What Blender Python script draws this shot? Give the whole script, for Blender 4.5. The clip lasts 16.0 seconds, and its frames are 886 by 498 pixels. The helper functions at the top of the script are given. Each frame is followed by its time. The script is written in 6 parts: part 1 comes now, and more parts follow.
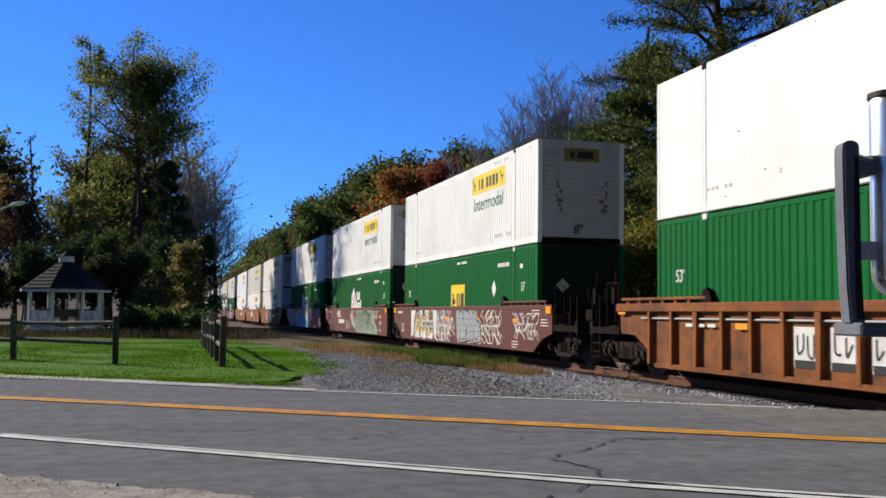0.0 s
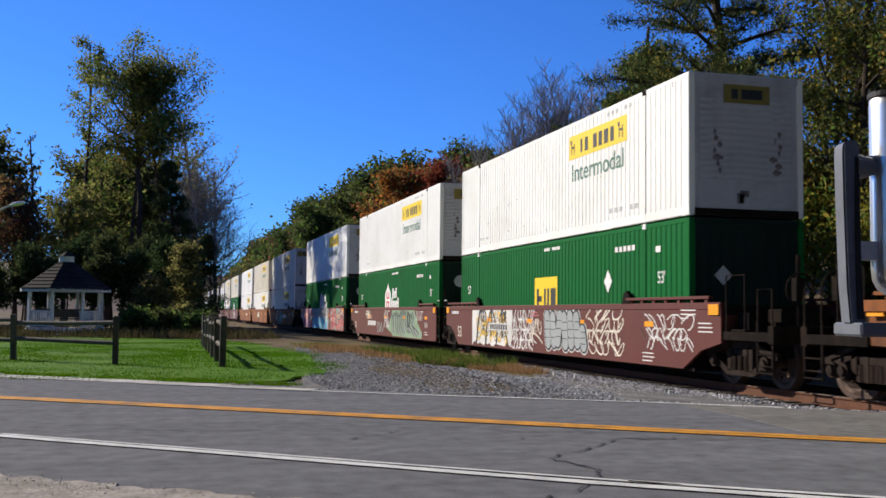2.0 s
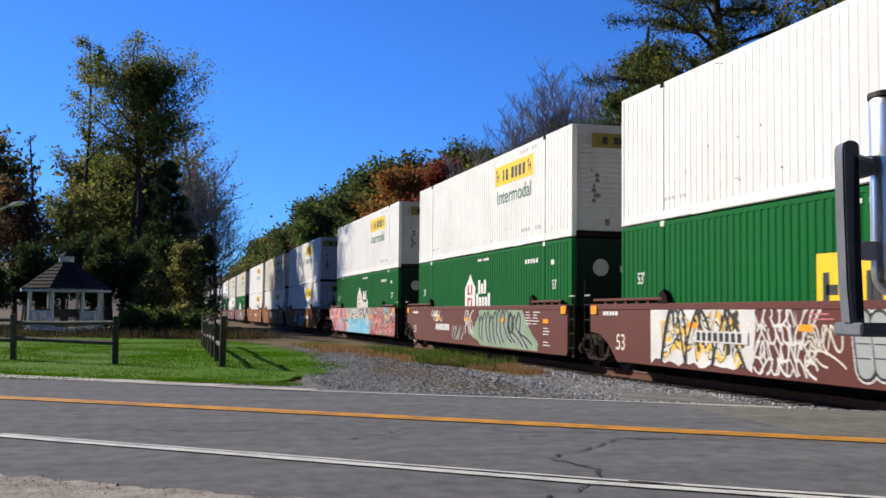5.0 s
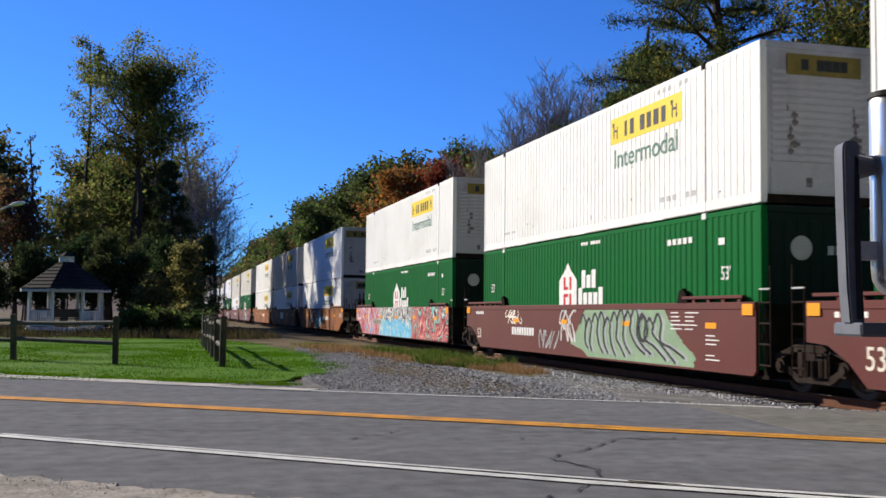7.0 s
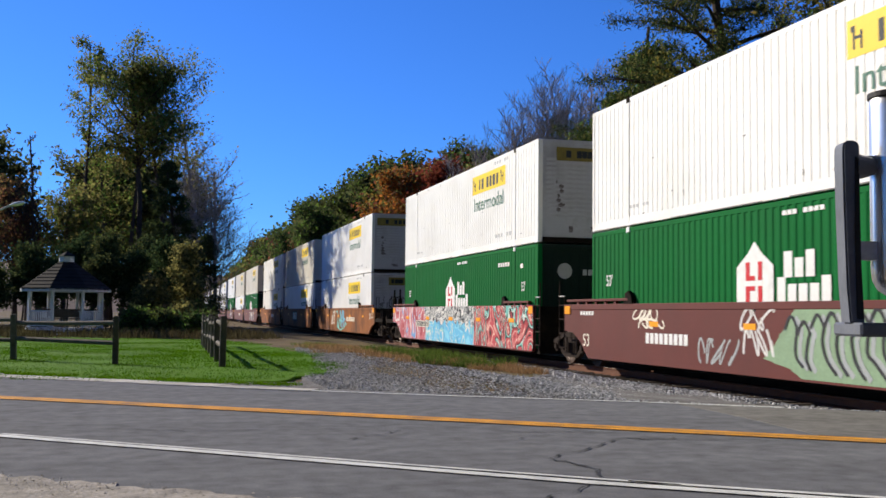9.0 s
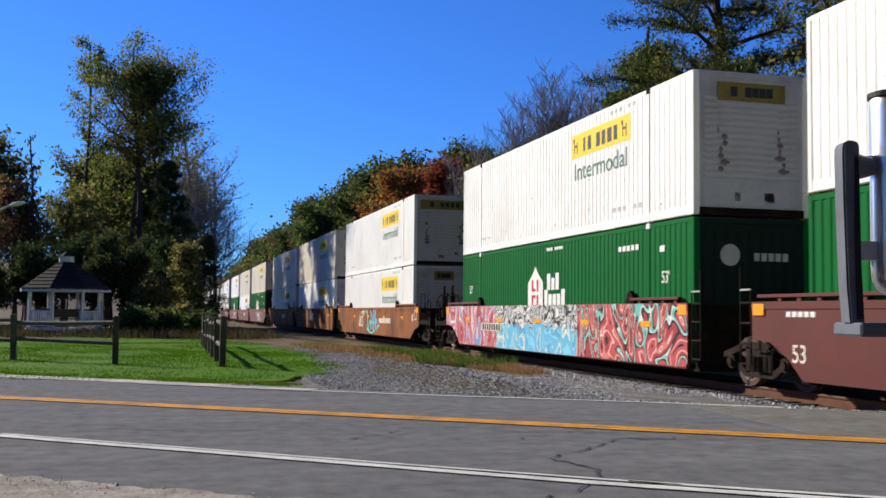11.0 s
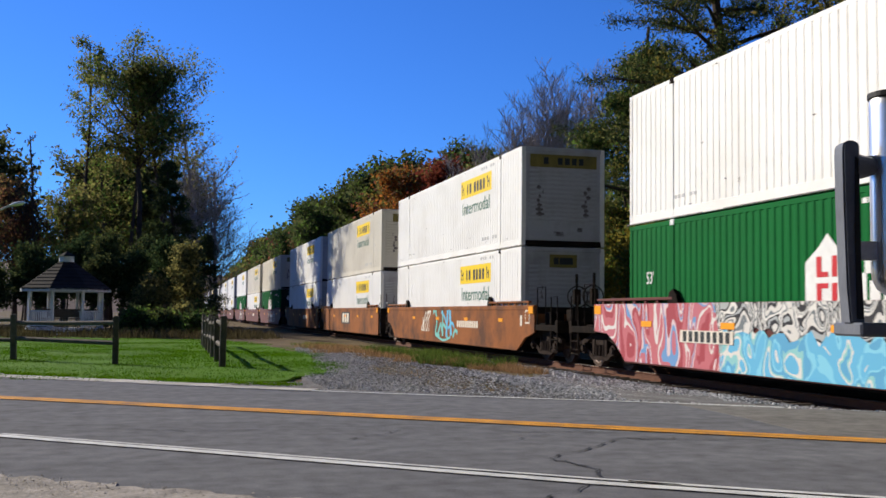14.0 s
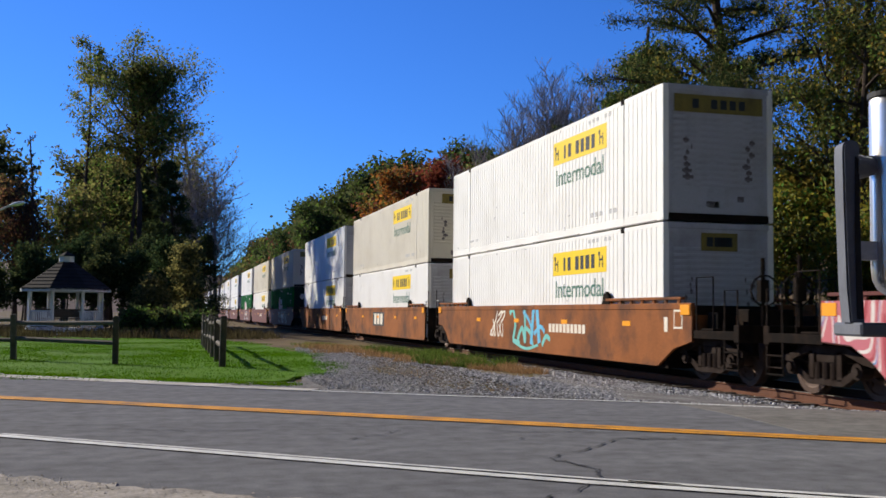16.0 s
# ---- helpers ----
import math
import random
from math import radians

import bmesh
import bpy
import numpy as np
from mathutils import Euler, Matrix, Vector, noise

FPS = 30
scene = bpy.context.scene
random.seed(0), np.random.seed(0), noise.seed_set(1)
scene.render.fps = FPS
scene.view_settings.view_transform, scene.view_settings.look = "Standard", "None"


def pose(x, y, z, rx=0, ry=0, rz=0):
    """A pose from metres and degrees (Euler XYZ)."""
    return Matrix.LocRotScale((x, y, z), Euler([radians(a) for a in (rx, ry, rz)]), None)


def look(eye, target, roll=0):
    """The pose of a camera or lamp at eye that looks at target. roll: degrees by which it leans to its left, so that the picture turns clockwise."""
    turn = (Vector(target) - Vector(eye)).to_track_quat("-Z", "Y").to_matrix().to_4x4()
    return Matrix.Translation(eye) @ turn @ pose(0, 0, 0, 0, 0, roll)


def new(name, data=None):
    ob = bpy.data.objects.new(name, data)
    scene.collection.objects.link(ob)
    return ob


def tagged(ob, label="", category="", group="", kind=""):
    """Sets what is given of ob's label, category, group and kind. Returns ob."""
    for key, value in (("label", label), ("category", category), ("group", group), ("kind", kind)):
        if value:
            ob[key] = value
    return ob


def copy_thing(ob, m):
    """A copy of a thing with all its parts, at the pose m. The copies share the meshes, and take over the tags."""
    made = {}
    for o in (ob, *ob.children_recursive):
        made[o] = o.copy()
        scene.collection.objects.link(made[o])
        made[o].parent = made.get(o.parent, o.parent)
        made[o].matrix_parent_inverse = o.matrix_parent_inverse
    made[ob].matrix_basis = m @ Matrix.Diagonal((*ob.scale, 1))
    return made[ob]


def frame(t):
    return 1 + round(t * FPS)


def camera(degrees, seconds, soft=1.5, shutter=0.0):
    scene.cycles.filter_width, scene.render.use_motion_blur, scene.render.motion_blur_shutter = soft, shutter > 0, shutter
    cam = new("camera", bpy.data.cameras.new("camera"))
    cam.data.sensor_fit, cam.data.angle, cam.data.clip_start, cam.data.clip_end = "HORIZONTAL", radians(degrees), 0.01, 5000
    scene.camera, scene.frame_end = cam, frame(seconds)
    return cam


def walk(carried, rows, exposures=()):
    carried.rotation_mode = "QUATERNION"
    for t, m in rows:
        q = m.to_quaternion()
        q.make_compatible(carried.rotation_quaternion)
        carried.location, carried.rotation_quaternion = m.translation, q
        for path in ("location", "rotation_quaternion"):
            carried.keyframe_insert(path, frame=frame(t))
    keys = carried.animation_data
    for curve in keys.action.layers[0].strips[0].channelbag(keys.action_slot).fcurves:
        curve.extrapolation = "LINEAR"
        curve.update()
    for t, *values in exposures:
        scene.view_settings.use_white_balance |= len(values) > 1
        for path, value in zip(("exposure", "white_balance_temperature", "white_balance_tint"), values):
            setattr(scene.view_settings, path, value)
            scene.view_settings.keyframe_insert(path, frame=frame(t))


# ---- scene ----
# world: camera over the origin, +Y along the straight track away from the camera, +X to its right, z = 0 at the rail head
EYE_Z = 1.2623
cam = camera(45.50, 16.0, soft=1.6, shutter=0.4)
YAW, PITCH = radians(15.163), radians(3.5208)
EYE = Vector((0, 0, EYE_Z))
AIM = EYE + Vector((math.sin(YAW) * math.cos(PITCH), math.cos(YAW) * math.cos(PITCH), math.sin(PITCH)))
STAND = look(EYE, AIM, 0.637)
walk(cam, [(0, STAND), (16, STAND)], exposures=[(0, 0.56), (1.5, 0.58), (3, 0.64), (11.5, 0.64), (12.5, 0.60), (14, 0.55), (16, 0.55)])

# ---- light ----
SUN_AZ, SUN_EL = radians(-36.0), radians(24.5)   # azimuth from +Y towards +X
SUN_DIR = Vector((math.sin(SUN_AZ) * math.cos(SUN_EL), math.cos(SUN_AZ) * math.cos(SUN_EL), math.sin(SUN_EL)))
world = bpy.data.worlds.new("sky")
scene.world = world
world.use_nodes = True
wn = world.node_tree
sky = wn.nodes.new("ShaderNodeTexSky")
sky.sky_type = 'NISHITA'
sky.sun_disc = False
sky.sun_elevation, sky.sun_rotation = SUN_EL, SUN_AZ % (2 * math.pi)
sky.air_density, sky.dust_density, sky.ozone_density = 1.0, 0.12, 3.0
tint = wn.nodes.new("ShaderNodeMix")           # the deep blue of a dry autumn sky
tint.data_type, tint.blend_type = 'RGBA', 'MULTIPLY'
tint.inputs[0].default_value, tint.inputs[7].default_value = 1.0, (0.33, 0.79, 1.75, 1)
wn.links.new(sky.outputs[0], tint.inputs[6])
wn.links.new(tint.outputs[2], wn.nodes["Background"].inputs[0])
wn.nodes["Background"].inputs[1].default_value = 0.055
sun = new("sun", bpy.data.lights.new("sun", 'SUN'))
sun.data.energy, sun.data.angle, sun.data.color = 4.8, radians(0.53), (1.0, 0.91, 0.76)
sun.matrix_world = look(SUN_DIR * 200, (0, 0, 0))


# ---- materials ----
def mat(name, color, rough=0.7, metal=0.0, vary=0.15, scale=3.0, fine=40.0, bump=0.15, dirt=None, dirt_amount=0.35, spec=0.12, obj_vary=0.0, isl_vary=0.0, dist=0.01):
    m = bpy.data.materials.new(name)
    m.use_nodes = True
    nt = m.node_tree
    N, Lk = nt.nodes, nt.links
    bsdf = N["Principled BSDF"]
    bsdf.inputs["Roughness"].default_value = rough
    bsdf.inputs["Metallic"].default_value = metal
    bsdf.inputs["Specular IOR Level"].default_value = spec
    geo = N.new("ShaderNodeTexCoord")
    big, small = N.new("ShaderNodeTexNoise"), N.new("ShaderNodeTexNoise")
    big.inputs["Scale"].default_value, big.inputs["Detail"].default_value = scale, 6
    small.inputs["Scale"].default_value, small.inputs["Detail"].default_value = fine, 4
    Lk.new(geo.outputs["Object"], big.inputs["Vector"])
    Lk.new(geo.outputs["Object"], small.inputs["Vector"])
    add = N.new("ShaderNodeMath"); add.operation = 'ADD'
    Lk.new(big.outputs["Fac"], add.inputs[0]); Lk.new(small.outputs["Fac"], add.inputs[1])
    rng = N.new("ShaderNodeMapRange")
    rng.inputs["From Min"].default_value, rng.inputs["From Max"].default_value = 0.6, 1.4
    rng.inputs["To Min"].default_value, rng.inputs["To Max"].default_value = 1 - vary, 1 + vary
    Lk.new(add.outputs[0], rng.inputs["Value"])
    val = rng.outputs[0]
    for amount, node, out in ((obj_vary, "ShaderNodeObjectInfo", "Random"), (isl_vary, "ShaderNodeNewGeometry", "Random Per Island")):
        if amount:
            src = N.new(node)
            r2 = N.new("ShaderNodeMapRange")
            r2.inputs["To Min"].default_value, r2.inputs["To Max"].default_value = 1 - amount, 1 + amount
            Lk.new(src.outputs[out], r2.inputs["Value"])
            mu = N.new("ShaderNodeMath"); mu.operation = 'MULTIPLY'
            Lk.new(val, mu.inputs[0]); Lk.new(r2.outputs[0], mu.inputs[1])
            val = mu.outputs[0]
    hsv = N.new("ShaderNodeHueSaturation")
    hsv.inputs["Color"].default_value = (*color, 1)
    Lk.new(val, hsv.inputs["Value"])
    col = hsv.outputs[0]
    if dirt:
        mix = N.new("ShaderNodeMix"); mix.data_type = 'RGBA'
        d = N.new("ShaderNodeTexNoise")
        d.inputs["Scale"].default_value, d.inputs["Detail"].default_value, d.inputs["Roughness"].default_value = scale * 0.7, 9, 0.65
        Lk.new(geo.outputs["Object"], d.inputs["Vector"])
        dr = N.new("ShaderNodeMapRange")
        dr.inputs["From Min"].default_value, dr.inputs["From Max"].default_value = 0.46, 0.75
        dr.inputs["To Max"].default_value = dirt_amount * 2
        Lk.new(d.outputs["Fac"], dr.inputs["Value"])
        Lk.new(dr.outputs[0], mix.inputs[0])
        Lk.new(col, mix.inputs[6])
        mix.inputs[7].default_value = (*dirt, 1)
        col = mix.outputs[2]
    Lk.new(col, bsdf.inputs["Base Color"])
    if bump:
        b = N.new("ShaderNodeBump")
        b.inputs["Strength"].default_value, b.inputs["Distance"].default_value = bump, dist
        Lk.new(add.outputs[0], b.inputs["Height"])
        Lk.new(b.outputs[0], bsdf.inputs["Normal"])
    return m


def graffiti_mat(name, stops, scale=1.3, bands=5.0, warp=1.2, stretch=(1, 1, 0.8)):
    """Sprayed paint: swelling bands of flat colours that curl round each other."""
    m = mat(name, stops[0][1], 0.6, vary=0.1, spec=0.1, bump=0.03)
    N, Lk = m.node_tree.nodes, m.node_tree.links
    tc, mp, ns = N.new("ShaderNodeTexCoord"), N.new("ShaderNodeMapping"), N.new("ShaderNodeTexNoise")
    mp.inputs["Scale"].default_value = stretch
    ns.inputs["Scale"].default_value, ns.inputs["Detail"].default_value, ns.inputs["Distortion"].default_value = scale, 0.6, warp
    mul, fr, ramp = N.new("ShaderNodeMath"), N.new("ShaderNodeMath"), N.new("ShaderNodeValToRGB")
    mul.operation, fr.operation = 'MULTIPLY', 'FRACT'
    mul.inputs[1].default_value = bands
    ramp.color_ramp.interpolation = 'CONSTANT'
    el = ramp.color_ramp.elements
    while len(el) < len(stops):
        el.new(0.5)
    for e, (pos, col) in zip(el, stops):
        e.position, e.color = pos, (*col, 1)
    Lk.new(tc.outputs["Object"], mp.inputs["Vector"]); Lk.new(mp.outputs[0], ns.inputs["Vector"]); Lk.new(ns.outputs["Fac"], mul.inputs[0])
    Lk.new(mul.outputs[0], fr.inputs[0]); Lk.new(fr.outputs[0], ramp.inputs["Fac"])
    Lk.new(ramp.outputs[0], N["Principled BSDF"].inputs["Base Color"])
    return m


def leaf_mat(name, color, vary=0.35, glow=0.45):
    m = bpy.data.materials.new(name)
    m.use_nodes = True
    N, Lk = m.node_tree.nodes, m.node_tree.links
    N.remove(N["Principled BSDF"])
    out = N["Material Output"]
    isl, ob = N.new("ShaderNodeNewGeometry"), N.new("ShaderNodeObjectInfo")
    hsv = N.new("ShaderNodeHueSaturation")
    hsv.inputs["Color"].default_value = (*color, 1)
    a = N.new("ShaderNodeMapRange"); a.inputs["To Min"].default_value, a.inputs["To Max"].default_value = 1 - vary, 1 + vary
    Lk.new(isl.outputs["Random Per Island"], a.inputs["Value"]); Lk.new(a.outputs[0], hsv.inputs["Value"])
    h = N.new("ShaderNodeMapRange"); h.inputs["To Min"].default_value, h.inputs["To Max"].default_value = 0.465, 0.52
    Lk.new(ob.outputs["Random"], h.inputs["Value"]); Lk.new(h.outputs[0], hsv.inputs["Hue"])
    dif, tr, mix = N.new("ShaderNodeBsdfDiffuse"), N.new("ShaderNodeBsdfTranslucent"), N.new("ShaderNodeMixShader")
    mix.inputs[0].default_value = glow
    Lk.new(hsv.outputs[0], dif.inputs[0]); Lk.new(hsv.outputs[0], tr.inputs[0])
    Lk.new(dif.outputs[0], mix.inputs[1]); Lk.new(tr.outputs[0], mix.inputs[2]); Lk.new(mix.outputs[0], out.inputs[0])
    return m


def asphalt_mat(name, color, streak):
    """Asphalt with fine aggregate, blotches and wear drawn out along the lanes."""
    m = mat(name, color, 1.0, vary=0.42, scale=4.5, fine=70, bump=0.6, dirt=tuple(c * 1.4 for c in color), dirt_amount=0.15, spec=0.02, dist=0.006)
    N, Lk = m.node_tree.nodes, m.node_tree.links
    bsdf = N["Principled BSDF"]
    old = bsdf.inputs["Base Color"].links[0].from_socket
    tc, mp, ns, rg, mx = N.new("ShaderNodeTexCoord"), N.new("ShaderNodeMapping"), N.new("ShaderNodeTexNoise"), N.new("ShaderNodeMapRange"), N.new("ShaderNodeMix")
    mp.inputs["Rotation"].default_value = (0, 0, radians(36.3))
    mp.inputs["Scale"].default_value = (0.10, 1.3, 1)
    ns.inputs["Scale"].default_value, ns.inputs["Detail"].default_value = 1.0, 5
    rg.inputs["From Min"].default_value, rg.inputs["From Max"].default_value = 0.35, 0.65
    rg.inputs["To Min"].default_value, rg.inputs["To Max"].default_value = 1 - streak, 1 + streak
    mx.data_type, mx.blend_type = 'RGBA', 'MULTIPLY'
    mx.inputs[0].default_value = 1
    Lk.new(tc.outputs["Object"], mp.inputs["Vector"]); Lk.new(mp.outputs[0], ns.inputs["Vector"]); Lk.new(ns.outputs["Fac"], rg.inputs["Value"])
    Lk.new(old, mx.inputs[6]); Lk.new(rg.outputs[0], mx.inputs[7]); Lk.new(mx.outputs[2], bsdf.inputs["Base Color"])
    return m


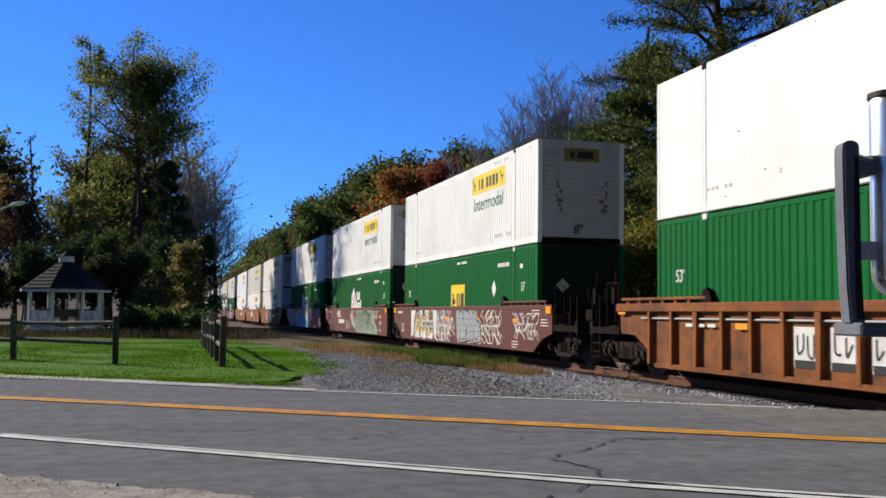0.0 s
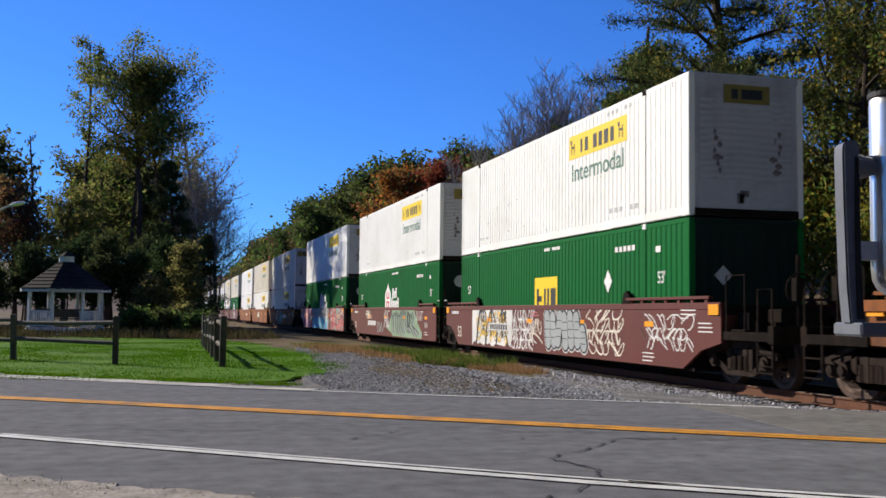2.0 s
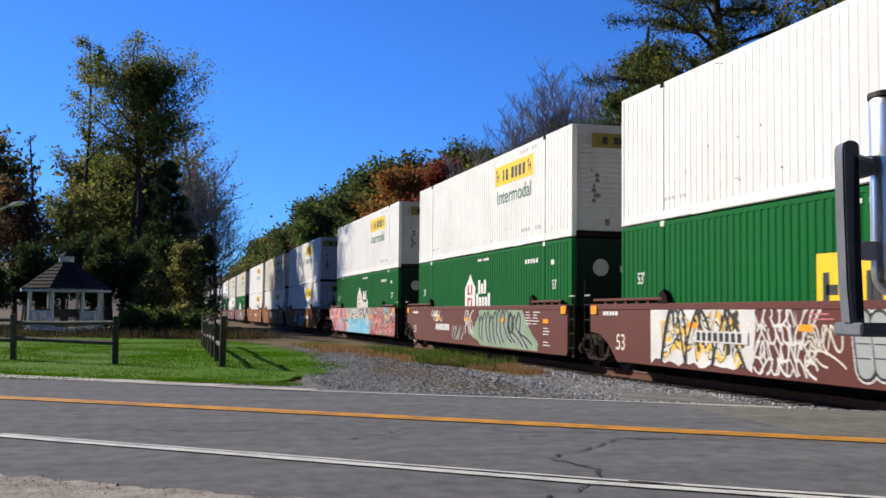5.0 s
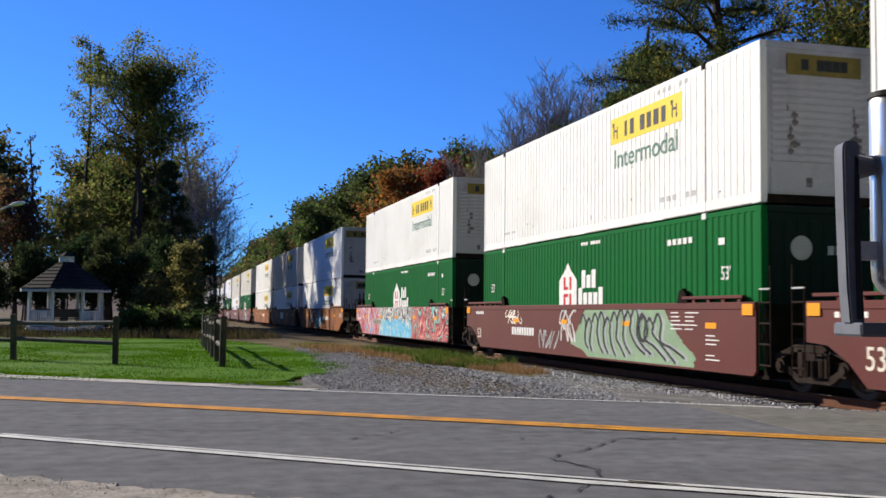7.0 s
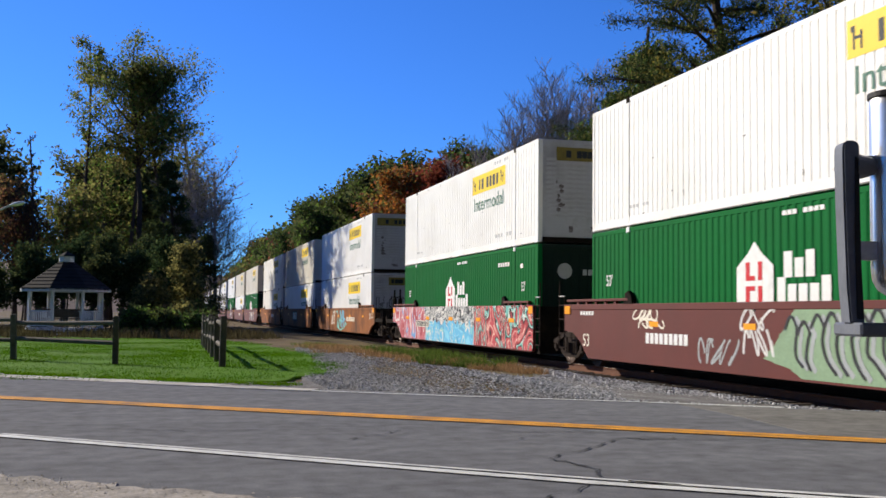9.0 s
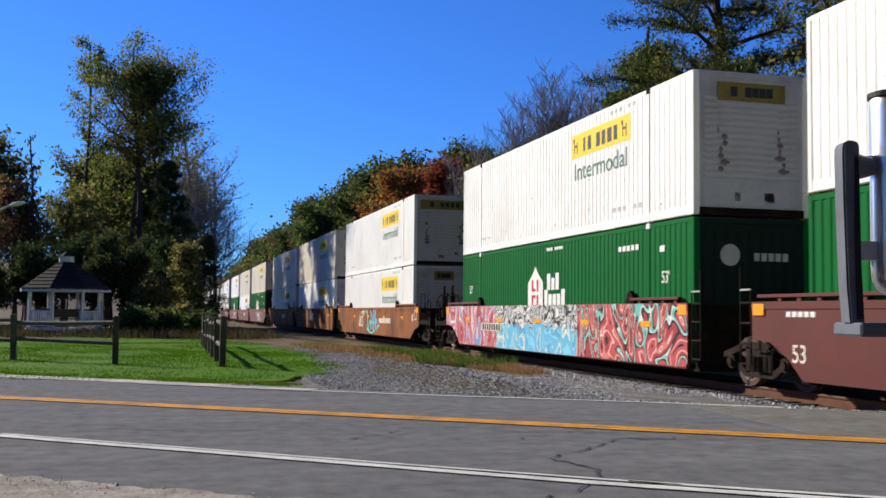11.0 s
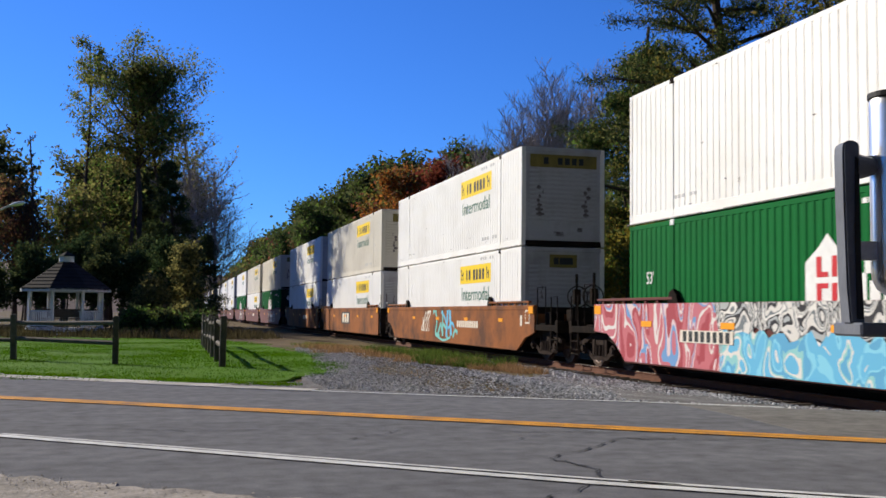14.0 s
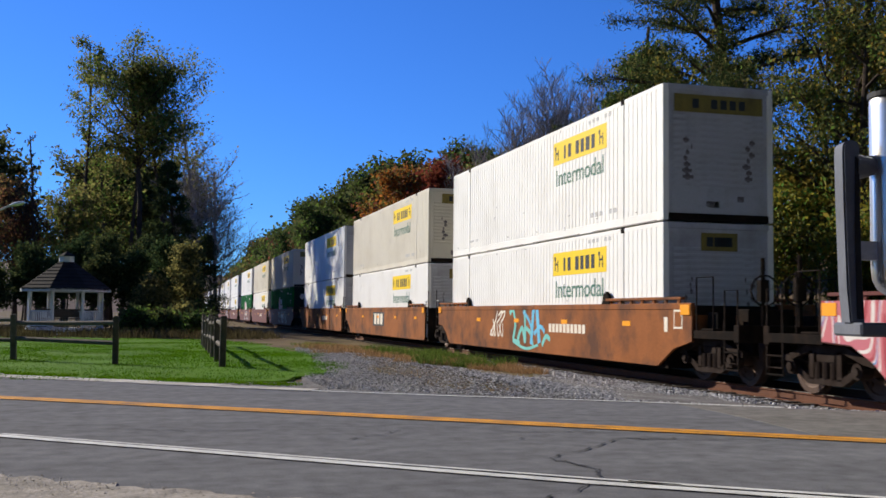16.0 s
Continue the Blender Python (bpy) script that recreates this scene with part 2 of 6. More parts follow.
M = dict(
    asphalt=asphalt_mat("asphalt", (0.142, 0.143, 0.153), 0.08),
    asphalt_pale=asphalt_mat("pale_asphalt", (0.165, 0.158, 0.148), 0.10),
    crack=mat("crack_filler", (0.04, 0.04, 0.042), 0.7, vary=0.3),
    white_line=mat("white_road_paint", (0.62, 0.62, 0.6), 0.7, vary=0.15, scale=4, dirt=(0.2, 0.2, 0.2), dirt_amount=0.3),
    yellow_line=mat("yellow_road_paint", (0.60, 0.27, 0.03), 0.7, vary=0.25, scale=3, fine=25, dirt=(0.2, 0.12, 0.06), dirt_amount=0.5),
    kerb=mat("pale_kerb_concrete", (0.46, 0.43, 0.39), 0.9, vary=0.25, scale=2, fine=20, bump=0.5, dirt=(0.2, 0.18, 0.15), dirt_amount=0.4, spec=0.1),
    concrete=mat("concrete", (0.31, 0.28, 0.25), 0.9, vary=0.35, scale=2.5, fine=30, bump=0.7, dirt=(0.10, 0.09, 0.075), dirt_amount=0.6, dist=0.02),
    gravel=mat("gravel", (0.20, 0.192, 0.188), 0.95, spec=0.05, vary=0.55, scale=1.2, fine=22, bump=0.9, dirt=(0.1, 0.085, 0.07), dirt_amount=0.4, dist=0.05),
    stone=mat("ballast_stone", (0.36, 0.35, 0.345), 0.9, spec=0.05, vary=0.2, isl_vary=0.65, bump=0.1),
    dirt=mat("dry_ground", (0.14, 0.10, 0.06), 0.95, spec=0.05, vary=0.4, scale=0.7, fine=12, bump=0.7, dirt=(0.05, 0.06, 0.02), dirt_amount=0.5, dist=0.05),
    verge=mat("dry_verge", (0.17, 0.125, 0.065), 0.95, spec=0.05, vary=0.45, scale=1.2, fine=16, bump=0.8, dirt=(0.06, 0.075, 0.02), dirt_amount=0.6, dist=0.05),
    lawn=mat("lawn", (0.066, 0.158, 0.005), 0.9, spec=0.05, vary=0.35, scale=0.6, fine=25, bump=0.7, dirt=(0.085, 0.15, 0.010), dirt_amount=0.45, dist=0.04),
    rust_rail=mat("rusty_rail", (0.115, 0.05, 0.03), 0.8, vary=0.3, scale=5),
    rail_head=mat("worn_rail_head", (0.5, 0.46, 0.42), 0.35, 1.0, vary=0.2),
    tie=mat("tarred_tie", (0.06, 0.045, 0.035), 0.9, vary=0.3, obj_vary=0.3),
    white_box=mat("white_container_paint", (0.80, 0.79, 0.76), 0.5, vary=0.05, scale=0.8, dirt=(0.5, 0.46, 0.40), dirt_amount=0.16, bump=0.05),
    beige_box=mat("dull_beige_container_paint", (0.60, 0.56, 0.47), 0.55, vary=0.07, scale=0.8, dirt=(0.4, 0.34, 0.26), dirt_amount=0.2, bump=0.05),
    green_box=mat("green_container_paint", (0.003, 0.118, 0.026), 0.65, spec=0.03, vary=0.12, scale=0.8, dirt=(0.012, 0.10, 0.032), dirt_amount=0.25, bump=0.05),
    # green ends face away from the sun; that shade is put into this colour
    end_green=mat("shade_dark_green_end", (0.007, 0.018, 0.014), 0.7, vary=0.3, scale=1.5, dirt=(0.014, 0.014, 0.014), dirt_amount=0.4),
    # grey for white containers' ends, with their bluish shade painted in
    end_grey=mat("shade_grey_metal_end", (0.43, 0.44, 0.48), 0.5, vary=0.12, scale=1.2, dirt=(0.18, 0.16, 0.15), dirt_amount=0.35),
    maroon=mat("maroon_car_paint", (0.108, 0.026, 0.022), 0.6, vary=0.16, scale=1.0, dirt=(0.085, 0.028, 0.024), dirt_amount=0.35),
    orange=mat("weathered_orange_car_paint", (0.245, 0.088, 0.030), 0.7, spec=0.05, vary=0.3, scale=1.1, dirt=(0.10, 0.046, 0.028), dirt_amount=0.8),
    dark_steel=mat("grimy_dark_steel", (0.011, 0.009, 0.008), 0.8, spec=0.02, vary=0.35, scale=4, dirt=(0.035, 0.022, 0.016), dirt_amount=0.4),
    truck_steel=mat("dusty_cast_steel", (0.026, 0.018, 0.015), 0.85, spec=0.03, vary=0.35, scale=5, dirt=(0.05, 0.04, 0.035), dirt_amount=0.4),
    wheel_steel=mat("worn_wheel_steel", (0.085, 0.055, 0.042), 0.5, 0.3, vary=0.3, scale=6),
    rub_stain=mat("rubbed_dark_stain", (0.15, 0.13, 0.135), 0.8, vary=0.5, scale=9, dirt=(0.2, 0.19, 0.2), dirt_amount=0.5),
    white_paint=mat("white_paint", (0.74, 0.74, 0.72), 0.55, vary=0.1, scale=4, dirt=(0.45, 0.43, 0.4), dirt_amount=0.2),
    grey_mark=mat("grey_stencil", (0.45, 0.45, 0.45), 0.7, vary=0.2),
    yellow_sign=mat("yellow_sign", (0.80, 0.55, 0.015), 0.5, vary=0.06, bump=0.03),
    # weathered yellow for end signs, darkened further to carry their shade
    shade_sign=mat("weathered_shade_yellow_sign", (0.21, 0.165, 0.045), 0.6, vary=0.25, scale=3, dirt=(0.12, 0.10, 0.04), dirt_amount=0.5, bump=0.03),
    black_mark=mat("black_marking", (0.03, 0.035, 0.04), 0.6, vary=0.2),
    green_mark=mat("worn_green_marking", (0.05, 0.15, 0.11), 0.6, vary=0.25, scale=5, dirt=(0.5, 0.52, 0.48), dirt_amount=0.10),
    red_mark=mat("red_marking", (0.5, 0.02, 0.03), 0.6, vary=0.2),
    reflector=mat("orange_reflector", (0.85, 0.33, 0.02), 0.4, vary=0.1),
    weather_wood=mat("weathered_fence_wood", (0.10, 0.085, 0.07), 0.9, vary=0.4, scale=4, fine=30, bump=0.5, obj_vary=0.25),
    shingle=mat("dark_roof_shingle", (0.02, 0.016, 0.015), 0.9, vary=0.3, scale=3, obj_vary=0.25),
    bark=mat("bark", (0.07, 0.052, 0.04), 0.95, vary=0.4, scale=2, fine=18, bump=0.8, dist=0.03),
    pale_bark=mat("pale_grey_bark", (0.28, 0.25, 0.24), 0.95, vary=0.3, scale=2, fine=18, bump=0.6, dist=0.03),
    chrome=mat("polished_metal", (0.78, 0.78, 0.80), 0.30, 1.0, spec=0.5, vary=0.06, scale=6, bump=0.04),
    slate=mat("blue_grey_paint", (0.125, 0.135, 0.16), 0.5, vary=0.12, scale=6, dirt=(0.05, 0.05, 0.055), dirt_amount=0.2),
    rubber=mat("black_rubber", (0.02, 0.02, 0.022), 0.6, vary=0.2),
    hill=mat("distant_wooded_hill", (0.11, 0.075, 0.06), 0.95, vary=0.5, scale=0.02, fine=0.12, bump=0.0),
    g_pink=mat("pink_spray", (0.55, 0.16, 0.19), 0.6, vary=0.25, scale=1.5),
    g_red=mat("crimson_spray", (0.36, 0.045, 0.05), 0.6, vary=0.3, scale=1.5),
    g_blue=mat("sky_blue_spray", (0.13, 0.42, 0.62), 0.6, vary=0.25, scale=1.5),
    g_teal=mat("teal_spray", (0.16, 0.48, 0.44), 0.6, vary=0.25, scale=1.5),
    g_sage=mat("sage_green_spray", (0.22, 0.32, 0.20), 0.6, vary=0.25, scale=1.5),
    g_silver=mat("silver_spray", (0.33, 0.35, 0.35), 0.5, vary=0.2, scale=1.5),
    g_cream=mat("cream_spray", (0.68, 0.62, 0.52), 0.6, vary=0.2, scale=1.5),
    g_white=mat("white_spray", (0.62, 0.60, 0.58), 0.6, vary=0.25, scale=1.5),
    g_yellow=mat("yellow_spray", (0.70, 0.45, 0.08), 0.6, vary=0.2, scale=1.5),
    g_black=mat("black_spray", (0.03, 0.03, 0.035), 0.6, vary=0.2, scale=1.5),
    p_red=graffiti_mat("crimson_graffiti", [(0, (.03, .02, .025)), (.13, (.33, .04, .05)), (.36, (.52, .17, .16)), (.46, (.72, .5, .4)), (.51, (.45, .07, .08)), (.72, (.03, .02, .025)), (.82, (.14, .42, .37)), (.94, (.6, .6, .55))], 1.05, 4.2, 1.6),
    p_pink=graffiti_mat("pink_graffiti", [(0, (.62, .58, .55)), (.12, (.46, .13, .15)), (.42, (.33, .055, .07)), (.66, (.62, .48, .48)), (.74, (.14, .28, .5)), (.84, (.46, .14, .17))], 1.5, 3.6, 1.0, (1, 1, .45)),
    p_blue=graffiti_mat("sky_blue_graffiti", [(0, (.62, .60, .55)), (.12, (.12, .40, .60)), (.50, (.20, .52, .66)), (.66, (.10, .33, .52)), (.86, (.24, .5, .5))], 1.5, 3.2, 1.2),
    p_mono=graffiti_mat("black_and_white_graffiti", [(0, (.035, .035, .04)), (.22, (.6, .58, .54)), (.44, (.16, .18, .19)), (.58, (.66, .64, .6)), (.74, (.035, .035, .04)), (.84, (.36, .38, .38))], 1.5, 4.4, 1.6),
    p_sage=graffiti_mat("sage_graffiti", [(0, (.03, .035, .04)), (.16, (.24, .34, .21)), (.42, (.34, .40, .34)), (.62, (.03, .035, .04)), (.74, (.22, .31, .20))], 1.2, 5.2, 1.4, (1, .55, .9)),
    p_silver=graffiti_mat("silver_graffiti", [(0, (.05, .055, .06)), (.12, (.33, .36, .36)), (.70, (.45, .47, .46)), (.84, (.25, .28, .28))], 1.7, 3.0, 1.0),
    p_yellow=graffiti_mat("yellow_graffiti", [(0, (.04, .035, .03)), (.18, (.72, .46, .08)), (.46, (.70, .62, .5)), (.62, (.04, .035, .03)), (.72, (.62, .60, .56))], 2.0, 4.0, 1.3),
    leaf_olive=leaf_mat("olive_leaves", (0.175, 0.175, 0.055), glow=0.55),
    leaf_green=leaf_mat("green_leaves", (0.10, 0.17, 0.035), glow=0.5),
    leaf_dark=leaf_mat("dark_leaves", (0.07, 0.088, 0.035), glow=0.45),
    leaf_yellow=leaf_mat("yellow_autumn_leaves", (0.23, 0.19, 0.035)),
    leaf_rust=leaf_mat("rusty_autumn_leaves", (0.19, 0.10, 0.05)),
    leaf_red=leaf_mat("red_autumn_leaves", (0.23, 0.058, 0.036)),
    leaf_orange=leaf_mat("orange_autumn_leaves", (0.32, 0.15, 0.03)),
    # needle green lowered so that shrubs using it carry painted shade
    needle=leaf_mat("shade_dark_needles", (0.042, 0.066, 0.026), glow=0.35),
    weed_green=leaf_mat("green_weeds", (0.10, 0.15, 0.03), glow=0.3),
    weed_dry=leaf_mat("dry_grass", (0.30, 0.215, 0.095), glow=0.3),
    # darker copy of the dry grass colour, with the wood's shadow painted in
    weed_dark=leaf_mat("shade_brown_weeds", (0.10, 0.08, 0.04), glow=0.2),
    grass_blade=leaf_mat("grass_blades", (0.078, 0.178, 0.006), vary=0.3, glow=0.3),
)


# ---- mesh helpers ----
def mesh_of(bm, name, material):
    me = bpy.data.meshes.new(name)
    bm.to_mesh(me)
    bm.free()
    me.materials.append(material)
    return me


def part(name, data, material, parent, label="", at=None):
    """Links a bmesh or a finished mesh as one object under a thing or a part."""
    me = mesh_of(data, name, material) if isinstance(data, bmesh.types.BMesh) else data
    ob = new(name, me)
    ob.parent = parent
    if at is not None:
        ob.matrix_basis = at
    if label:
        tagged(ob, label)
    return ob


def box(bm, x0, x1, y0, y1, z0, z1, bevel=0.0):
    r = bmesh.ops.create_cube(bm, size=1.0)
    vs = r["verts"]
    bmesh.ops.scale(bm, vec=(abs(x1 - x0), abs(y1 - y0), abs(z1 - z0)), verts=vs)
    bmesh.ops.translate(bm, vec=((x0 + x1) / 2, (y0 + y1) / 2, (z0 + z1) / 2), verts=vs)
    if bevel:
        es = list({e for v in vs for e in v.link_edges})
        bmesh.ops.bevel(bm, geom=es, offset=bevel, segments=1, affect='EDGES', clamp_overlap=True)
    return bm


def boxes(*lst, bevel=0.0):
    bm = bmesh.new()
    for b in lst:
        box(bm, *b, bevel=bevel)
    return bm


def tube(bm, pts, r, sides=8, r_end=None, caps=True):
    """A round bar along points, tapering to r_end."""
    pts = [Vector(p) for p in pts]
    rings = []
    n = len(pts)
    for i, p in enumerate(pts):
        d = (pts[min(i + 1, n - 1)] - pts[max(i - 1, 0)]).normalized()
        a = d.orthogonal().normalized() if i == 0 else (a - d * a.dot(d)).normalized()
        b = d.cross(a)
        rr = r if r_end is None else r + (r_end - r) * i / max(1, n - 1)
        rings.append([bm.verts.new(p + (a * math.cos(k * 2 * math.pi / sides) + b * math.sin(k * 2 * math.pi / sides)) * rr) for k in range(sides)])
    for A, B in zip(rings, rings[1:]):
        for k in range(sides):
            bm.faces.new((A[k], A[(k + 1) % sides], B[(k + 1) % sides], B[k]))
    if caps:
        bm.faces.new(rings[0][::-1])
        bm.faces.new(rings[-1])
    return bm


def prism(bm, poly, lo, hi, axis='x'):
    """Extrudes a closed outline: 'x' takes (y, z) points, 'z' takes (x, y), 'y' takes (x, z)."""
    place = {'x': lambda p, h: (h, p[0], p[1]), 'z': lambda p, h: (p[0], p[1], h), 'y': lambda p, h: (p[0], h, p[1])}[axis]
    a = [bm.verts.new(place(p, lo)) for p in poly]
    b = [bm.verts.new(place(p, hi)) for p in poly]
    bm.faces.new(a[::-1])
    bm.faces.new(b)
    for i in range(len(poly)):
        j = (i + 1) % len(poly)
        bm.faces.new((a[i], a[j], b[j], b[i]))
    bmesh.ops.recalc_face_normals(bm, faces=bm.faces[:])
    return bm


def raw(name, verts, faces, material, smooth=False):
    me = bpy.data.meshes.new(name)
    me.from_pydata(verts, [], faces)
    me.materials.append(material)
    if smooth:
        me.polygons.foreach_set("use_smooth", [True] * len(me.polygons))
    return me


def thing(name, label, category, group="", kind="", m=None):
    ob = new(name)
    ob.empty_display_size = 0.3
    if m is not None:
        ob.matrix_basis = m
    return tagged(ob, label, category, group, kind)


def letters(body, size, name="lettering", bold=0.0):
    """A flat mesh of built-in-font text, centred on its origin."""
    cu = bpy.data.curves.new(name, 'FONT')
    cu.body, cu.size, cu.align_x, cu.align_y, cu.extrude = body, size, 'CENTER', 'CENTER', 0.0008
    cu.offset = bold
    ob = bpy.data.objects.new(name, cu)
    scene.collection.objects.link(ob)
    me = bpy.data.meshes.new_from_object(ob.evaluated_get(bpy.context.evaluated_depsgraph_get()))
    bpy.data.objects.remove(ob)
    me.materials.clear()
    return me


def on_side(x, y, z, sx=1.0, sy=1.0):
    """The pose of flat lettering on a face that looks to -X."""
    return Matrix(((0, 0, -1, x), (-1, 0, 0, y), (0, 1, 0, z), (0, 0, 0, 1))) @ Matrix.Diagonal((sx, sy, 1, 1))


# ---- the line of the track ----
TRACK_X, STRAIGHT, RADIUS = 11.46, 60.0, 8300.0


def track(s, off=0.0):
    if s < STRAIGHT:
        return Vector((TRACK_X + off, s, 0)), 0.0
    a = (s - STRAIGHT) / RADIUS
    return Vector((TRACK_X + RADIUS - (RADIUS - off) * math.cos(a), STRAIGHT + (RADIUS - off) * math.sin(a), 0)), a


def travel(t):
    return 4.30 * t + 0.0045 * t * t


def rail_pose(s):
    p, a = track(s)
    return Matrix.Translation(p) @ Matrix.Rotation(-a, 4, 'Z')


# ---- ground, road, lawn ----
U, W = Vector((0.806, -0.592, 0)), Vector((0.592, 0.806, 0))   # along and across the road


def road_at(u, v, z=0.0):
    p = U * u + W * v
    return (p.x, p.y, z)


def ground_z(x, y):
    v = x * W.x + y * W.y
    tx = track(y)[0].x
    bed = max(0.0, min(1.0, (5.2 - abs(x - tx)) / 2.0)) * max(0.0, min(1.0, (v - 15.6) / 1.2))
    z = -0.05 - 0.16 * bed
    if x > tx + 4:
        z += min(14.0, (x - tx - 4) * 0.22) * max(0.0, min(1.0, (y - 18) / 30))
    if v < 6.2:
        z -= 0.02
    return z + 0.04 * noise.noise((x * 0.25, y * 0.25, 3.1)) * max(0, min(1, (v - 16) / 4))


def axis_steps(lo, hi, near_lo, near_hi, fine):
    near = list(np.arange(near_lo, near_hi + 0.01, fine))
    out, step, a = [], fine, near_hi
    while a < hi:
        step *= 1.35; a += step; out.append(min(a, hi))
    low, step, a = [], fine, near_lo
    while a > lo:
        step *= 1.35; a -= step; low.append(max(a, lo))
    return low[::-1] + near + out


def build_ground():
    xs, ys = axis_steps(-2500, 2500, -12, 30, 1.0), axis_steps(-1500, 3500, 0, 70, 1.0)
    vs = [(x, y, ground_z(x, y)) for y in ys for x in xs]
    n = len(xs)
    fs = [(j * n + i, j * n + i + 1, (j + 1) * n + i + 1, (j + 1) * n + i) for j in range(len(ys) - 1) for i in range(n - 1)]
    tagged(new("ground", raw("ground", vs, fs, M["dirt"], True)), "dry brown ground with leaf litter and sparse weeds", "ground", kind="structure")


def sheet(name, outline, z, material, label, category="ground", thick=0.12, fray=0.0, follow=False, step=0.5, parent=None):
    """A slab over an outline of (x, y) points with frayed edges."""
    pts = []
    for i, p in enumerate(outline):
        q = outline[(i + 1) % len(outline)]
        d = math.hypot(q[0] - p[0], q[1] - p[1])
        k = max(1, int(d / step))
        for j in range(k):
            x, y = p[0] + (q[0] - p[0]) * j / k, p[1] + (q[1] - p[1]) * j / k
            nx, ny = (q[1] - p[1]) / d, -(q[0] - p[0]) / d
            f = fray * (noise.noise((x * 1.7, y * 1.7, 7.7)) + 0.6 * noise.noise((x * 5, y * 5, 1.2)))
            pts.append((x + nx * f, y + ny * f))
    bm = bmesh.new()
    prism(bm, pts, z - thick, z, 'z')
    top = [f for f in bm.faces if len(f.verts) > 4]
    bmesh.ops.triangulate(bm, faces=top)
    if follow:
        for v in bm.verts:
            v.co.z += ground_z(v.co.x, v.co.y)
    me = mesh_of(bm, name, material)
    if parent is not None:
        return part(name, me, material, parent, label)
    return tagged(new(name, me), label, category, kind="structure")


def build_road():
    road = sheet("road", [road_at(-160, 4.6)[:2], road_at(90, 4.6)[:2], road_at(90, 15.65)[:2], road_at(-160, 15.65)[:2]], 0.0,
                 M["asphalt"], "worn grey two-lane asphalt road with painted lines", "road", fray=0.10, step=0.6)
    patch = [road_at(*p)[:2] for p in ((-2.34, 15.55), (-1.3, 13.9), (-0.35, 12.2), (0.4, 12.1), (16, 12.05), (16, 15.6))]
    sheet("asphalt_patch", patch, 0.006, M["asphalt_pale"], "paler newer asphalt patch at the crossing", thick=0.02, fray=0.03, parent=road)

    def stripe(line, w, material, name, label):
        vs, fs = [], []
        us, offs = [q[0] for q in line], [q[1] for q in line]
        n = max(2, int((us[-1] - us[0]) / 0.2))
        for i in range(n + 1):
            u = us[0] + (us[-1] - us[0]) * i / n
            v = float(np.interp(u, us, offs)) + 0.02 * noise.noise((u * 0.5, w * 9, 0))
            e1, e2 = 0.018 * noise.noise((u * 6, v, 1)), 0.018 * noise.noise((u * 6, v, 5))
            vs += [road_at(u, v - w / 2 + e1, 0.011), road_at(u, v + w / 2 + e2, 0.011)]
            if i:
                fs.append((2 * i - 2, 2 * i, 2 * i + 1, 2 * i - 1))
        part(name, raw(name, vs, fs, material), material, road, label)
    stripe([(-90, 8.9), (-7.9, 8.29), (-5.5, 8.16), (-3.5, 8.02), (-1.7, 7.92), (60, 7.7)], 0.15, M["white_line"], "edge_line", "white painted edge line")
    stripe([(-8.0, 8.44), (-3.4, 8.18), (-1.2, 8.08)], 0.06, M["white_line"], "edge_line", "thin white painted edge line")
    stripe([(-1.6, 8.10), (0.2, 8.13), (60, 8.0)], 0.09, M["white_line"], "edge_line", "white painted edge line")
    stripe([(-90, 11.83), (60, 11.73)], 0.185, M["yellow_line"], "centre_line", "yellow painted centre line")
    stripe([(-90, 12.04), (60, 11.94)], 0.185, M["yellow_line"], "centre_line", "yellow painted centre line")
    stripe([(-8.4, 15.18), (-5.7, 15.32), (-3.2, 15.58), (-0.9, 15.64)], 0.11, M["white_line"], "edge_line", "faded white painted edge line")

    def crack(points, w):
        vs, fs = [], []
        rnd = random.Random(len(points) * 31 + int(points[0][0] * 10))
        fine = []
        for p, q in zip(points, points[1:]):
            for i in range(6):
                fine.append((p[0] + (q[0] - p[0]) * i / 6 + rnd.uniform(-.04, .04), p[1] + (q[1] - p[1]) * i / 6 + rnd.uniform(-.04, .04)))
        fine.append(points[-1])
        for i, p in enumerate(fine):
            ww = w * rnd.uniform(0.2, 0.85)
            vs += [road_at(p[0] - ww / 2, p[1] - ww, 0.009), road_at(p[0] + ww / 2, p[1] + ww, 0.009)]
            if i:
                fs.append((2 * i - 2, 2 * i, 2 * i + 1, 2 * i - 1))
        part("crack", raw("crack", vs, fs, M["crack"]), M["crack"], road, "dark sealed crack in the asphalt")
    crack([(-2.51, 9.07), (-2.35, 10.0), (-2.23, 10.9)], 0.04)
    crack([(-2.51, 9.07), (-2.28, 8.95), (-1.95, 8.6), (-1.83, 8.0), (-1.86, 7.4)], 0.03)
    crack([(-2.23, 10.9), (-1.79, 11.01), (-1.55, 11.64)], 0.035)
    crack([(-3.22, 10.3), (-3.0, 10.9), (-2.75, 11.52)], 0.03)
    crack([(-4.7, 9.6), (-4.6, 10.1), (-4.55, 10.6)], 0.035)
    crack([(-8.6, 12.6), (-8.2, 13.4), (-8.0, 14.2)], 0.03)
    crack([(-10.5, 10.1), (-9.6, 10.3), (-8.8, 10.7)], 0.02)
    crack([(-3.6, 10.9), (-2.9, 11.25), (-2.2, 11.45)], 0.028)
    crack([(-2.0, 10.95), (-1.2, 11.3), (-0.4, 11.5)], 0.03)
    crack([(-7.4, 9.3), (-6.6, 9.5), (-5.9, 9.9), (-5.3, 10.6)], 0.022)
    crack([(-1.9, 7.4), (-2.1, 6.9), (-1.7, 6.4)], 0.03)
    crack([(-4.4, 13.0), (-3.4, 13.2), (-2.4, 13.5)], 0.018)
